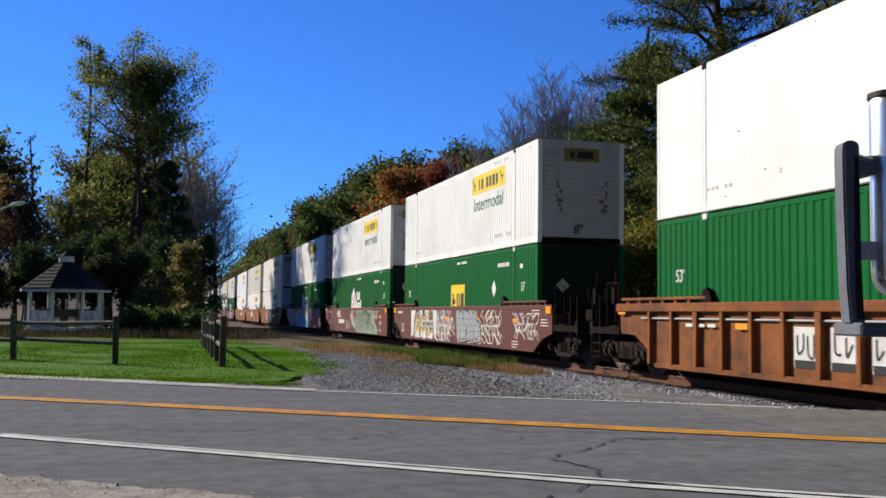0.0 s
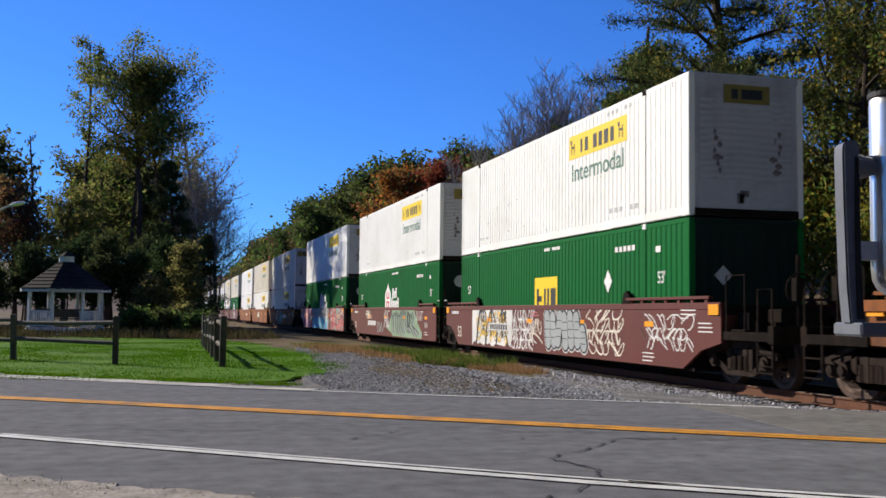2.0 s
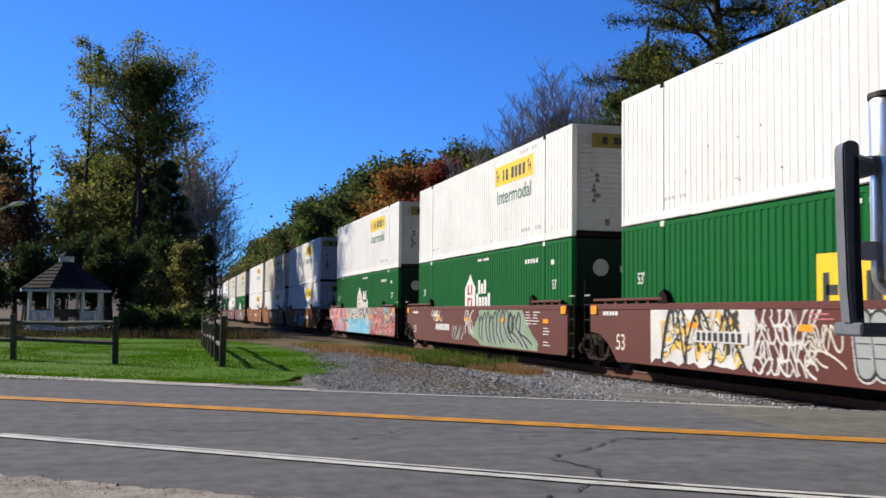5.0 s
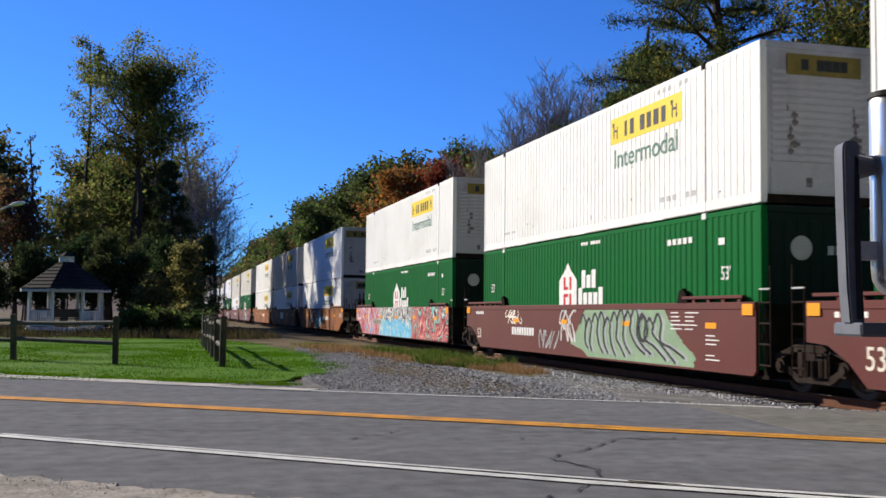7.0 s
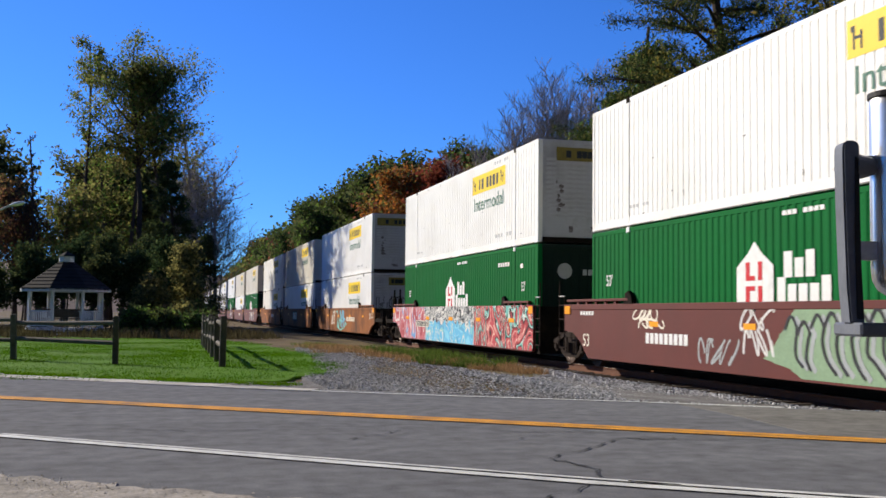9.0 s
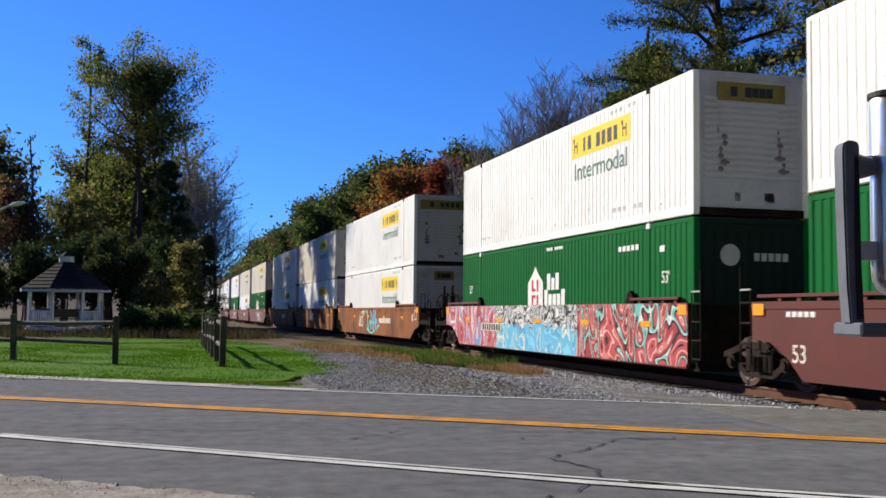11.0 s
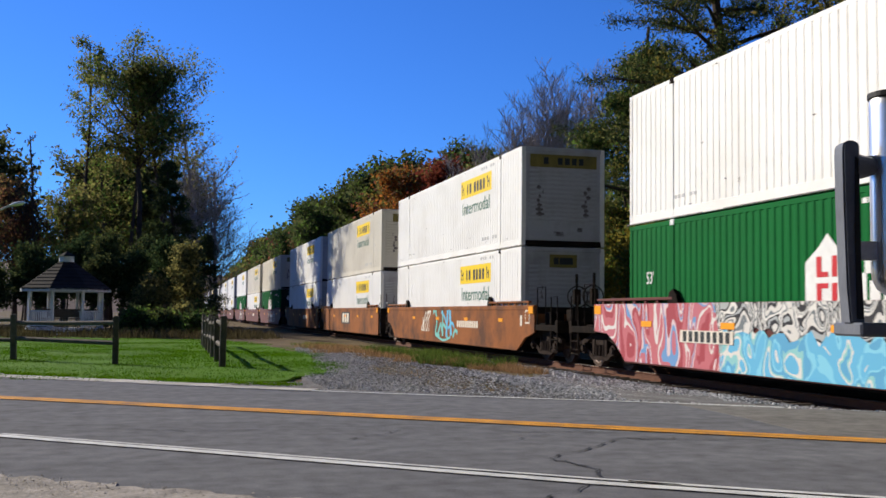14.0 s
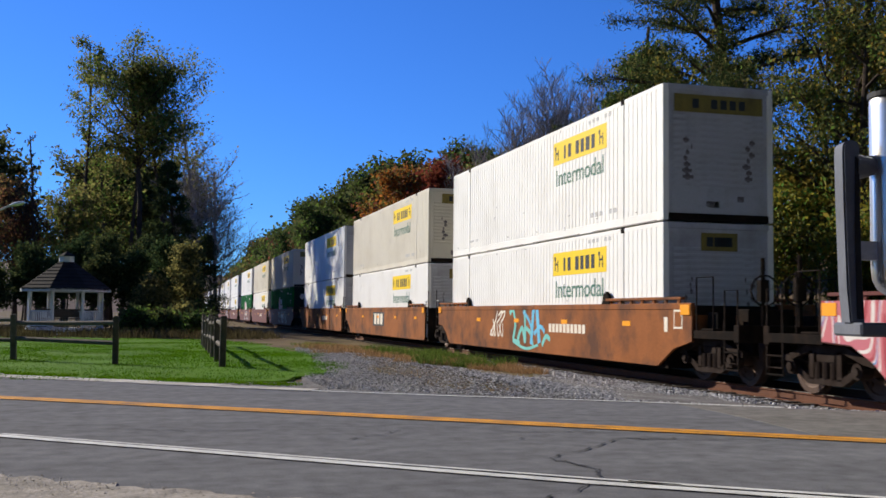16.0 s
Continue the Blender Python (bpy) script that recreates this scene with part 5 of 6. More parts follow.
            part("dark_patch", boxes((SIDE_X - .002, SIDE_X, 7.6, 10.2, .68, 1.32)), M["black_mark"], car, "dark plate behind painted letters")
        elif i == 0:
            for k in range(7, 17):
                y = 0.55 + k * 0.985 - .49 - 5
                if y > 0:
                    part("sprayed_panel", boxes((-1.334, -1.326, y - .36, y + .36, .45, 1.12)), M["g_white"], car, "white sprayed panel between the ribs")
                    rr = random.Random(k)
                    part("sprayed_shadow", boxes((-1.337, -1.335, y - .34, y + .34, .45, .58)), M["g_black"], car, "dark sprayed band along the panel foot")
                    for q in range(2):
                        a, b = y + .26 - q * .28, rr.uniform(.66, .74)
                        v, f = stroke([(a, b + .3), (a - .02, b), (a - .16, b + rr.uniform(-.04, .2)), (a - .17, b + .32)][: rr.choice((3, 4))], .045)
                        part("sprayed_stroke", raw("stroke", [(-1.339, m_, n_) for m_, n_ in v], f, M["g_black"]), None, car, "black sprayed stroke")
            spray(car, "sprayed_letters", scribble(51, 8.6, 11.2, 1.40, 1.52, 9, .05), "g_cream", 14, "pale sprayed scrawl on the top sill", 1.38, 1.53)
            number_bars(car, 14.6, 1.1, 3, .3, .06)
        else:
            rnd = random.Random(i)
            number_bars(car, 7.0, .95, 7, .2, .25, "g_cream")
            if i % 2:
                spray(car, "sprayed_letters", scribble(60 + i, 3, 9, .4, 1.3, 8, .09), rnd.choice(("g_white", "g_silver", "g_cream")), 1, "pale sprayed tags")


build_train()


# ---- trees ----
def grow(seed, height, spread, trunk_r, kind):
    """Limb segments and twig ends of one tree."""
    rnd = random.Random(seed)
    segs, tips = [], []

    def limb(p, d, length, r, level, top):
        n = 4 if level < 2 else 3
        pts = [p.copy()]
        for i in range(n):
            d = (d + Vector((rnd.uniform(-1, 1), rnd.uniform(-1, 1), rnd.uniform(-.5, .9))) * (0.10 if level == 0 else 0.22)).normalized()
            if kind == "pine" and level > 0:
                d.z *= 0.7
            p = p + d * (length / n)
            pts.append(p.copy())
        segs.append((pts, r, r * (0.35 if level == 0 else 0.3), level))
        if level >= top:
            tips.extend(pts[1:])
            return
        kids = {0: rnd.randint(11, 15) + {'pine': 12, 'bare': 8, 'open': 8, 'high': 3, 'spruce': 26}.get(kind, 0), 1: rnd.randint(4, 6) + (2 if kind in ('bare', 'open') else 0), 2: 4}[level]
        for k in range(kids):
            t = {"pine": .25, "high": .60, "spruce": .06}.get(kind, .33) + {"high": .39, "spruce": .92}.get(kind, .65) * (k + rnd.random()) / kids if level == 0 else 0.25 + 0.75 * (k + rnd.random()) / kids
            i = min(n - 1, int(t * n))
            q = pts[i].lerp(pts[i + 1], t * n - i)
            az = k * 2.4 + rnd.uniform(-.6, .6)
            if level == 0:
                rise = {"pine": 0.1, "bare": 1.5, "open": .8, "tall": 0.75, "high": .55, "spruce": -.1}.get(kind, 0.6)
                dd = Vector((math.cos(az), math.sin(az), rise + rnd.uniform(-.2, .4)))
                ln = spread * ((0.62 + 0.45 * math.sin(3.0 * t)) if kind == 'tall' else math.sin(math.pi * min(1, .28 + (t - .60) * 1.5)) if kind == 'high' else (1.1 - t) if kind == 'spruce' else (1.15 - 0.75 * t)) * rnd.uniform(.75, 1.15)
            else:
                dd = d * 0.7 + Vector((math.cos(az), math.sin(az), rnd.uniform(-.2, .7))) * (.5 if kind == 'bare' else .8)
                ln = length * rnd.uniform(.35, .6)
            limb(q, dd.normalized(), ln, r * (0.42 if level == 0 else 0.5) * (1.1 - .5 * t), level + 1, top)
    limb(Vector((0, 0, -0.3)), Vector((rnd.uniform(-.06, .06), rnd.uniform(-.06, .06), 1)), height * 0.93, trunk_r, 0, 3 if kind in ("bare", "open") else 2)
    return segs, tips


def tree(name, label, seed, height, spread, trunk_r, kind, leaves, leaf, size, bark="bark", blob=0.7, m=None, group="trees", twig=.012, slim=.55):
    th = thing(name, label, "tree", group, m=m)
    segs, tips = grow(seed, height, spread, trunk_r, kind)
    bm = bmesh.new()
    for pts, r0, r1, level in segs:
        tube(bm, pts, max(r0, twig), (8, 6, 4, 3)[level], max(r1, twig * .6), caps=level == 0)
    part("trunk", bm, M[bark], th)
    if leaves:
        rng = np.random.RandomState(seed)
        T = np.array([tuple(t) for t in tips])
        pick = T[rng.randint(0, len(T), leaves)]
        g = rng.normal(size=(leaves, 3)) * blob * np.array([.55, .55, .42])
        c = pick + g
        c[:, 2] = np.maximum(c[:, 2], 0.15)
        a, b = rng.normal(size=(leaves, 3)), rng.normal(size=(leaves, 3))
        a /= np.linalg.norm(a, axis=1)[:, None]
        b -= a * (a * b).sum(1)[:, None]
        b /= np.linalg.norm(b, axis=1)[:, None]
        s = (size * (0.5 + rng.rand(leaves)))[:, None]
        la, lb = a * s, b * s * slim
        V = np.stack([c - la, c + lb, c + la, c - lb], 1).reshape(-1, 3)
        mats = leaf if isinstance(leaf, (list, tuple)) else [leaf]
        me = bpy.data.meshes.new("crown")
        me.from_pydata(V.tolist(), [], np.arange(leaves * 4).reshape(-1, 4).tolist())
        for k in mats:
            me.materials.append(M[k])
        if len(mats) > 1:
            idx = (rng.rand(leaves) ** 2 * len(mats)).astype(int)
            me.polygons.foreach_set("material_index", idx.tolist())
        part("crown", me, None, th)
    return th


def place(x, y, turn=0.0, k=1.0, z=None):
    return Matrix.Translation((x, y, ground_z(x, y) if z is None else z)) @ Matrix.Rotation(turn, 4, 'Z') @ Matrix.Scale(k, 4)


def build_trees():
    rnd = random.Random(77)
    # tall group behind the gazebo
    tree("tall_tree", "tall tree with a high rounded olive crown on a bare trunk", 1, 21.4, 4.8, .26, "high", 17000, ["leaf_olive", "leaf_olive", "leaf_green"], .10, m=place(-1.4, 83.1), blob=.8)
    tree("tall_tree", "tall slender tree with a leafy top on a bare trunk", 4, 20.5, 2.8, .2, "high", 8500, ["leaf_olive", "leaf_green"], .10, m=place(-2.7, 84.4, 2), blob=.7)
    tree("tall_tree", "tall slender tree with sparse olive leaves", 2, 23.6, 2.3, .17, "tall", 4800, ["leaf_olive", "leaf_green"], .10, m=place(-5.3, 84.2), blob=.5)
    tree("tall_tree", "tall tree with a thin shaded crown", 3, 21.0, 3.4, .2, "high", 8000, ["leaf_olive", "leaf_green"], .10, m=place(1.1, 85.5), blob=.75)
    tree("spruce", "dark narrow conifer in the shade of taller trees", 18, 13.8, 3.0, .2, "spruce", 20000, ["needle", "leaf_dark"], .12, m=place(1.7, 80.5), blob=.4, slim=.2)
    tree("spruce", "low dark conifer at the edge of the wood", 19, 8.2, 2.3, .16, "spruce", 13000, ["needle", "leaf_olive"], .11, m=place(3.2, 84.0), blob=.35, slim=.2)
    tree("dark_tree", "dense dark tree in shade", 5, 13.0, 3.8, .28, "leafy", 6000, ["leaf_dark", "leaf_olive"], .13, m=place(1.2, 103.0, 0, 1.17), blob=.8)
    tree("dark_tree", "dense dark tree in shade", 6, 12.0, 4.4, .25, "leafy", 5000, ["leaf_dark", "leaf_olive"], .13, m=place(-2.3, 105.3, 0, 1.17), blob=.8)
    tree("bare_tree", "bare tree with fine grey branches", 7, 16.5, 4.2, .24, "open", 500, ["leaf_olive"], .12, "pale_bark", m=place(3.0, 93.6, 0, 1.17), blob=.5, twig=.014)
    tree("bare_tree", "bare tree with fine grey branches", 8, 14.0, 4.0, .22, "open", 400, ["leaf_olive"], .12, "pale_bark", m=place(4.2, 98.3, 0, 1.17), blob=.5, twig=.014)
    tree("bare_tree", "low bare tree with a fine round crown", 13, 13.5, 4.2, .2, "open", 500, ["leaf_olive"], .10, "pale_bark", m=place(5.0, 95, 0, 1.12), blob=.5, twig=.014)
    tree("bare_tree", "thin bare tree with few twigs", 9, 16.0, 1.0, .13, "bare", 40, ["leaf_olive"], .12, "bark", m=place(-8.2, 81.9), blob=.5, twig=.02)
    for k, (x, y, q) in enumerate(((4.4, 90.0, .82), (5.0, 92.0, .70), (3.6, 88.0, .95))):
        tree("bare_tree", "bare tree with a fine rounded grey crown", 90 + k, 14.0, 4.4, .13, "open", 250, ["leaf_olive"], .09, "pale_bark", m=place(x, y, k, q), blob=.5, twig=.013)
    tree("bare_tree", "low bare brown tree", 16, 9.5, 3.4, .15, "bare", 900, ["leaf_rust"], .12, "bark", m=place(-10.3, 86.6, 0, 1.17), blob=.5, twig=.02)
    tree("rusty_tree", "low tree with brown autumn leaves", 10, 10.5, 3.6, .22, "leafy", 4200, ["leaf_rust", "leaf_rust", "leaf_olive"], .09, m=place(-13.1, 81.9, 0, .98), blob=.8)
    tree("rusty_tree", "low tree with brown autumn leaves", 11, 8.0, 3.6, .22, "leafy", 4200, ["leaf_rust", "leaf_olive", "leaf_dark"], .09, m=place(-13.3, 74.9, 0, 1.17), blob=.8)
    tree("leafy_tree", "leafy olive-green tree behind the gazebo", 12, 10.0, 3.6, .2, "leafy", 5000, ["leaf_olive", "leaf_green"], .11, m=place(-6.4, 79.6), blob=.7)
    tree("leafy_tree", "leafy olive-green tree behind the gazebo", 14, 12.4, 3.0, .2, "leafy", 3600, ["leaf_olive", "leaf_green"], .11, m=place(-3.7, 86.6, 0, 1.17), blob=.7)
    for k, (x, y, h) in enumerate(((-10.2, 84, 10.0), (-12.2, 86, 11.0), (-8.4, 86, 8.5), (-13.6, 82, 9.5))):
        tree("bare_tree", "brown half-bare tree at the edge of the lawn", 80 + k, h, 3.2, .14, "bare", 1600, ["leaf_rust", "leaf_olive"], .09, "bark", m=place(x, y, k), blob=.6, twig=.018)
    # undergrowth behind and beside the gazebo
    # dark needle shrubs stand for the deep shade here, put into leaf colour
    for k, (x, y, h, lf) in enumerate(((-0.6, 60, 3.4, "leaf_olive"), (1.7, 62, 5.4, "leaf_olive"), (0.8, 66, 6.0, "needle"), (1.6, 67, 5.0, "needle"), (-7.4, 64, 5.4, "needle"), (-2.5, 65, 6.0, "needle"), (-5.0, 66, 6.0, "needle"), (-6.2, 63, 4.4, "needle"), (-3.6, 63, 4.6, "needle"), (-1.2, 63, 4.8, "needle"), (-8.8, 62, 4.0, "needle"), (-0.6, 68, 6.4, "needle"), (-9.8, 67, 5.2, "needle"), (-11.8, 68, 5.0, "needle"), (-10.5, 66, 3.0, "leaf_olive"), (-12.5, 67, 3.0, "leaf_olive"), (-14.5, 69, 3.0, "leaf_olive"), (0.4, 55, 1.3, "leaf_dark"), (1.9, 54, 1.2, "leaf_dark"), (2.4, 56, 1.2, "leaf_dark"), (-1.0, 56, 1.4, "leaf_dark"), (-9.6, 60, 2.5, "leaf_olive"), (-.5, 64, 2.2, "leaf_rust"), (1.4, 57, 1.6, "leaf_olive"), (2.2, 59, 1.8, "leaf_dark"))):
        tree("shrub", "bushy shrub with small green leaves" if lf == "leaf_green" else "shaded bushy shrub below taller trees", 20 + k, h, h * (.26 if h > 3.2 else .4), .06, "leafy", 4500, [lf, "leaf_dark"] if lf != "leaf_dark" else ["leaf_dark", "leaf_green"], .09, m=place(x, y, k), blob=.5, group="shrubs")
    # trees along the left of the line that shade the passing cars
    a = tree("line_tree", "leafy tree beside the railway line", 40, 15, 4.6, .25, "leafy", 4300, ["leaf_dark", "leaf_olive"], .24, m=place(-1.5, 98), blob=1.2, group="trees by the line")
    # copy at (-13, 92) added mostly out of view to shade the shrubs
    for x, y, k in ((-4, 104, 1.05), (-0.6, 108, .95), (-5.5, 97, 1.0), (-7, 112, 1.0), (-13, 92, 1.0), (-14, 96, .42), (-18, 100, .45), (-22, 108, .5), (-26, 100, .5), (-12, 108, .5)):
        copy_thing(a, place(x, y, x * 1.7, k))
    # wooded bank behind the train
    g = "trees on the bank"
    kinds = [
        tree("bank_tree", "dense green tree on the wooded bank", 50, 12, 5.0, .25, "leafy", 11000, ["leaf_dark", "leaf_green"], .17, m=place(19.4, 98, 0, 1.24), blob=.9, group=g),
        tree("bank_tree", "olive autumn tree on the wooded bank", 51, 12, 5.0, .25, "leafy", 10000, ["leaf_dark", "leaf_olive", "leaf_rust"], .17, m=place(25.0, 86, 0, .9), blob=1.1, group=g),
        tree("bank_tree", "yellow-brown autumn tree on the wooded bank", 52, 11, 4.6, .22, "leafy", 9000, ["leaf_yellow", "leaf_olive", "leaf_rust"], .16, m=place(20.8, 91, 0, 1.14), blob=.9, group=g),
    ]
    far = [
        tree("far_tree", "dark green tree far along the line", 54, 12, 5.0, .25, "leafy", 2600, ["leaf_dark", "leaf_green"], .34, m=place(30, 210), blob=1.2, group=g),
        tree("far_tree", "olive-brown tree far along the line", 55, 12, 5.0, .25, "leafy", 2600, ["leaf_dark", "leaf_olive", "leaf_rust"], .34, m=place(36, 220), blob=1.2, group=g),
    ]
    red = tree("red_tree", "deep red autumn tree on the wooded bank", 53, 12, 4.0, .2, "leafy", 11000, ["leaf_red", "leaf_red", "leaf_rust"], .15, m=place(21.7, 80, 0, 1.0), blob=.9, group=g)
    tree("orange_tree", "orange-brown autumn tree on the wooded bank", 57, 12, 3.8, .2, "leafy", 9000, ["leaf_orange", "leaf_rust", "leaf_olive"], .15, m=place(21.3, 84.5, 0, 1.04), blob=.9, group=g)
    tree("orange_tree", "brown half-bare autumn tree on the wooded bank", 58, 11, 3.4, .2, "bare", 2600, ["leaf_rust", "leaf_olive"], .11, m=place(22.2, 74, 0, .95), blob=.7, group=g, twig=.016)
    rows = []
    y = 72.0
    while y < 420:
        p = track(y)[0]
        for off, kk in ((7.5, .82), (11.5, 1.06), (17, 1.18)):
            if y < 92:
                if off > 15:
                    continue
                kk *= .68
            kk *= float(np.interp(y, (90, 100, 130, 200, 260, 420), (.92, .92, 1.05, 1.20, 1.15, 1.1)))
            if off > 15 and y < 150:
                kk *= .90
            rows.append((p.x + off + rnd.uniform(-1.5, 1.5), y + rnd.uniform(-2, 2), kk * rnd.uniform(.85, 1.12)))
        y += 7.5 if y < 160 else 12
    for x, y, k in rows:
        if min(math.hypot(x - 22, y - 81), math.hypot(x - 21.4, y - 91), math.hypot(x - 19.8, y - 98)) < 4.5:
            continue
        src = kinds[rnd.choice((0, 0, 0, 0, 1, 1))] if y < 160 else far[rnd.choice((0, 1))]
        copy_thing(src, place(x, y, rnd.random() * 6.28, k))
    # unseen trees added behind and left of the viewer to cut the sky light
    back = tree("roadside_tree", "unseen leafy tree added around the viewer to cut sky light", 56, 13, 5.5, .3, "leafy", 2600, ["leaf_dark", "leaf_green"], .42, m=place(-30, -14, 0, 1.7, z=-.3), blob=1.3, group="trees on the near side")
    for k in range(34):
        copy_thing(back, place(-70 + k * 4.6 + rnd.uniform(-1.5, 1.5), -10 - 6 * (k % 3) + rnd.uniform(-1, 1), k, 2.1, z=-.3))
    for k in range(6):
        copy_thing(back, place(-24 - 5 * (k % 2), -8 + k * 3.6, k * 2, 1.7, z=-.3))
    # near the camera, behind the train: pine, bare grey trees and mixed wood
    tree("pine", "tall dark pine with long arching limbs", 60, 19, 5.6, .30, "pine", 52000, ["needle", "needle", "leaf_olive"], .10, m=place(20.9, 33.5), blob=.36, slim=.16)
    tree("pine", "olive pine with dense needled limbs", 61, 14.6, 2.6, .2, "pine", 46000, ["needle", "leaf_olive", "leaf_green"], .10, m=place(19.2, 41.8), blob=.55, slim=.3)
    b = tree("bare_tree", "bare grey-branched tree on the bank", 62, 12.8, 3.0, .085, "bare", 0, ["leaf_rust"], .1, "pale_bark", m=place(20.5, 56.6, 0, .92), twig=.010)
    b2 = tree("bare_tree", "bare grey-branched tree on the bank", 65, 12.4, 3.2, .08, "bare", 0, ["leaf_rust"], .1, "pale_bark", m=place(21.4, 55.6, 0, .95), twig=.010)
    for k in range(28):
        copy_thing((b, b2)[k % 2], place(18.4 + .21 * k + rnd.uniform(-.3, .3), 58.5 - .14 * k + 1.5 * (k % 3), k * 1.9, .90 + .013 * k))
    c = tree("wood_tree", "mixed green and yellow tree behind the track", 63, 12.5, 5.2, .24, "leafy", 14000, ["leaf_dark", "leaf_olive", "leaf_yellow", "leaf_green"], .07, m=place(20.5, 29), blob=.6, group="trees behind the track")
    for x, y, k in ((21, 35, .9), (18.8, 25, .8), (22, 24, 1.05), (18.5, 39, .55), (18.5, 33, .6), (19, 45, .45), (19.5, 52, .42), (26, 34, 1.2), (25, 28, 1.1), (20, 20, .8), (27, 20, 1.1), (28, 26, 1.3), (31, 36, 1.4), (23, 40, .8), (17.6, 18, .7), (23, 17, 1.1)):
        copy_thing(c, place(x, y, x * 2.1 + y, k))
    u = tree("shrub", "dense undergrowth shrub behind the track", 64, 4.2, 2.0, .07, "leafy", 7000, ["leaf_yellow", "leaf_green", "leaf_olive"], .06, m=place(17.0, 22), blob=.6, group="undergrowth behind the track")
    for k in range(26):
        copy_thing(u, place(16.6 + 2.2 * (k % 3) + rnd.uniform(-.6, .6), 16 + k * 1.9, k * 1.3, rnd.uniform(.75, 1.15) + .22 * (k % 3)))


build_trees()


# ---- distant hill ----
def build_hill():
    vs, fs = [], []
    nx, ny = 60, 14
    for j in range(ny + 1):
        for i in range(nx + 1):
            x, y = -900 + 2400 * i / nx, 760 + 500 * j / ny
            prof = math.sin(math.pi * min(1, j / ny * 1.2) / 2)
            h = (44 + 16 * noise.noise((x * .003, 0, 2)) - 0.02 * max(0, x - 60)) * prof + 5 * noise.noise((x * .02, y * .02, 9)) * prof
            vs.append((x, y, h - 2))
    for j in range(ny):
        for i in range(nx):
            a = j * (nx + 1) + i
            fs.append((a, a + 1, a + nx + 2, a + nx + 1))
    tagged(new("backdrop_hill", raw("hill", vs, fs, M["hill"], True)), "distant brown wooded hill", "hill", kind="structure")


build_hill()


# ---- fence ----
def build_fence():
    rnd = random.Random(8)
    post = mesh_of(boxes((-.07, .07, -.07, .07, -.25, 1.10), bevel=.02), "post", M["weather_wood"])

    def run(points, label):
        th = thing("fence", label, "fence")
        for p in points:
            part("post", post, None, th, at=Matrix.Translation((p[0], p[1], ground_z(p[0], p[1]) + .06)) @ Matrix.Rotation(rnd.uniform(-.05, .05), 4, 'X') @ Matrix.Rotation(rnd.uniform(-.04, .04), 4, 'Y') @ Matrix.Scale(rnd.uniform(.97, 1.05), 4))
        for p, q in zip(points, points[1:]):
            for h in (.95, .50):
                a, b = Vector((p[0], p[1], ground_z(*p) + h + .06 + rnd.uniform(-.05, .05))), Vector((q[0], q[1], ground_z(*q) + h + .06 + rnd.uniform(-.05, .05)))
                mid = a.lerp(b, .5) + Vector((0, 0, rnd.uniform(-.04, .02)))
                part("rail", tube(bmesh.new(), [a, mid, b], .055, 6), M["weather_wood"], th)
    run([(-9.6, 33.9), (-6.6, 31.2), (-3.4, 28.45), (-0.88, 26.04)], "dark weathered wooden post and rail fence along the lawn")
    run([(1.50, 24.64), (1.52, 27.2), (1.55, 29.8), (1.6, 32.4), (1.64, 35.0), (1.68, 37.6), (1.72, 40.2)], "grey weathered post and rail fence running towards the trees")


build_fence()


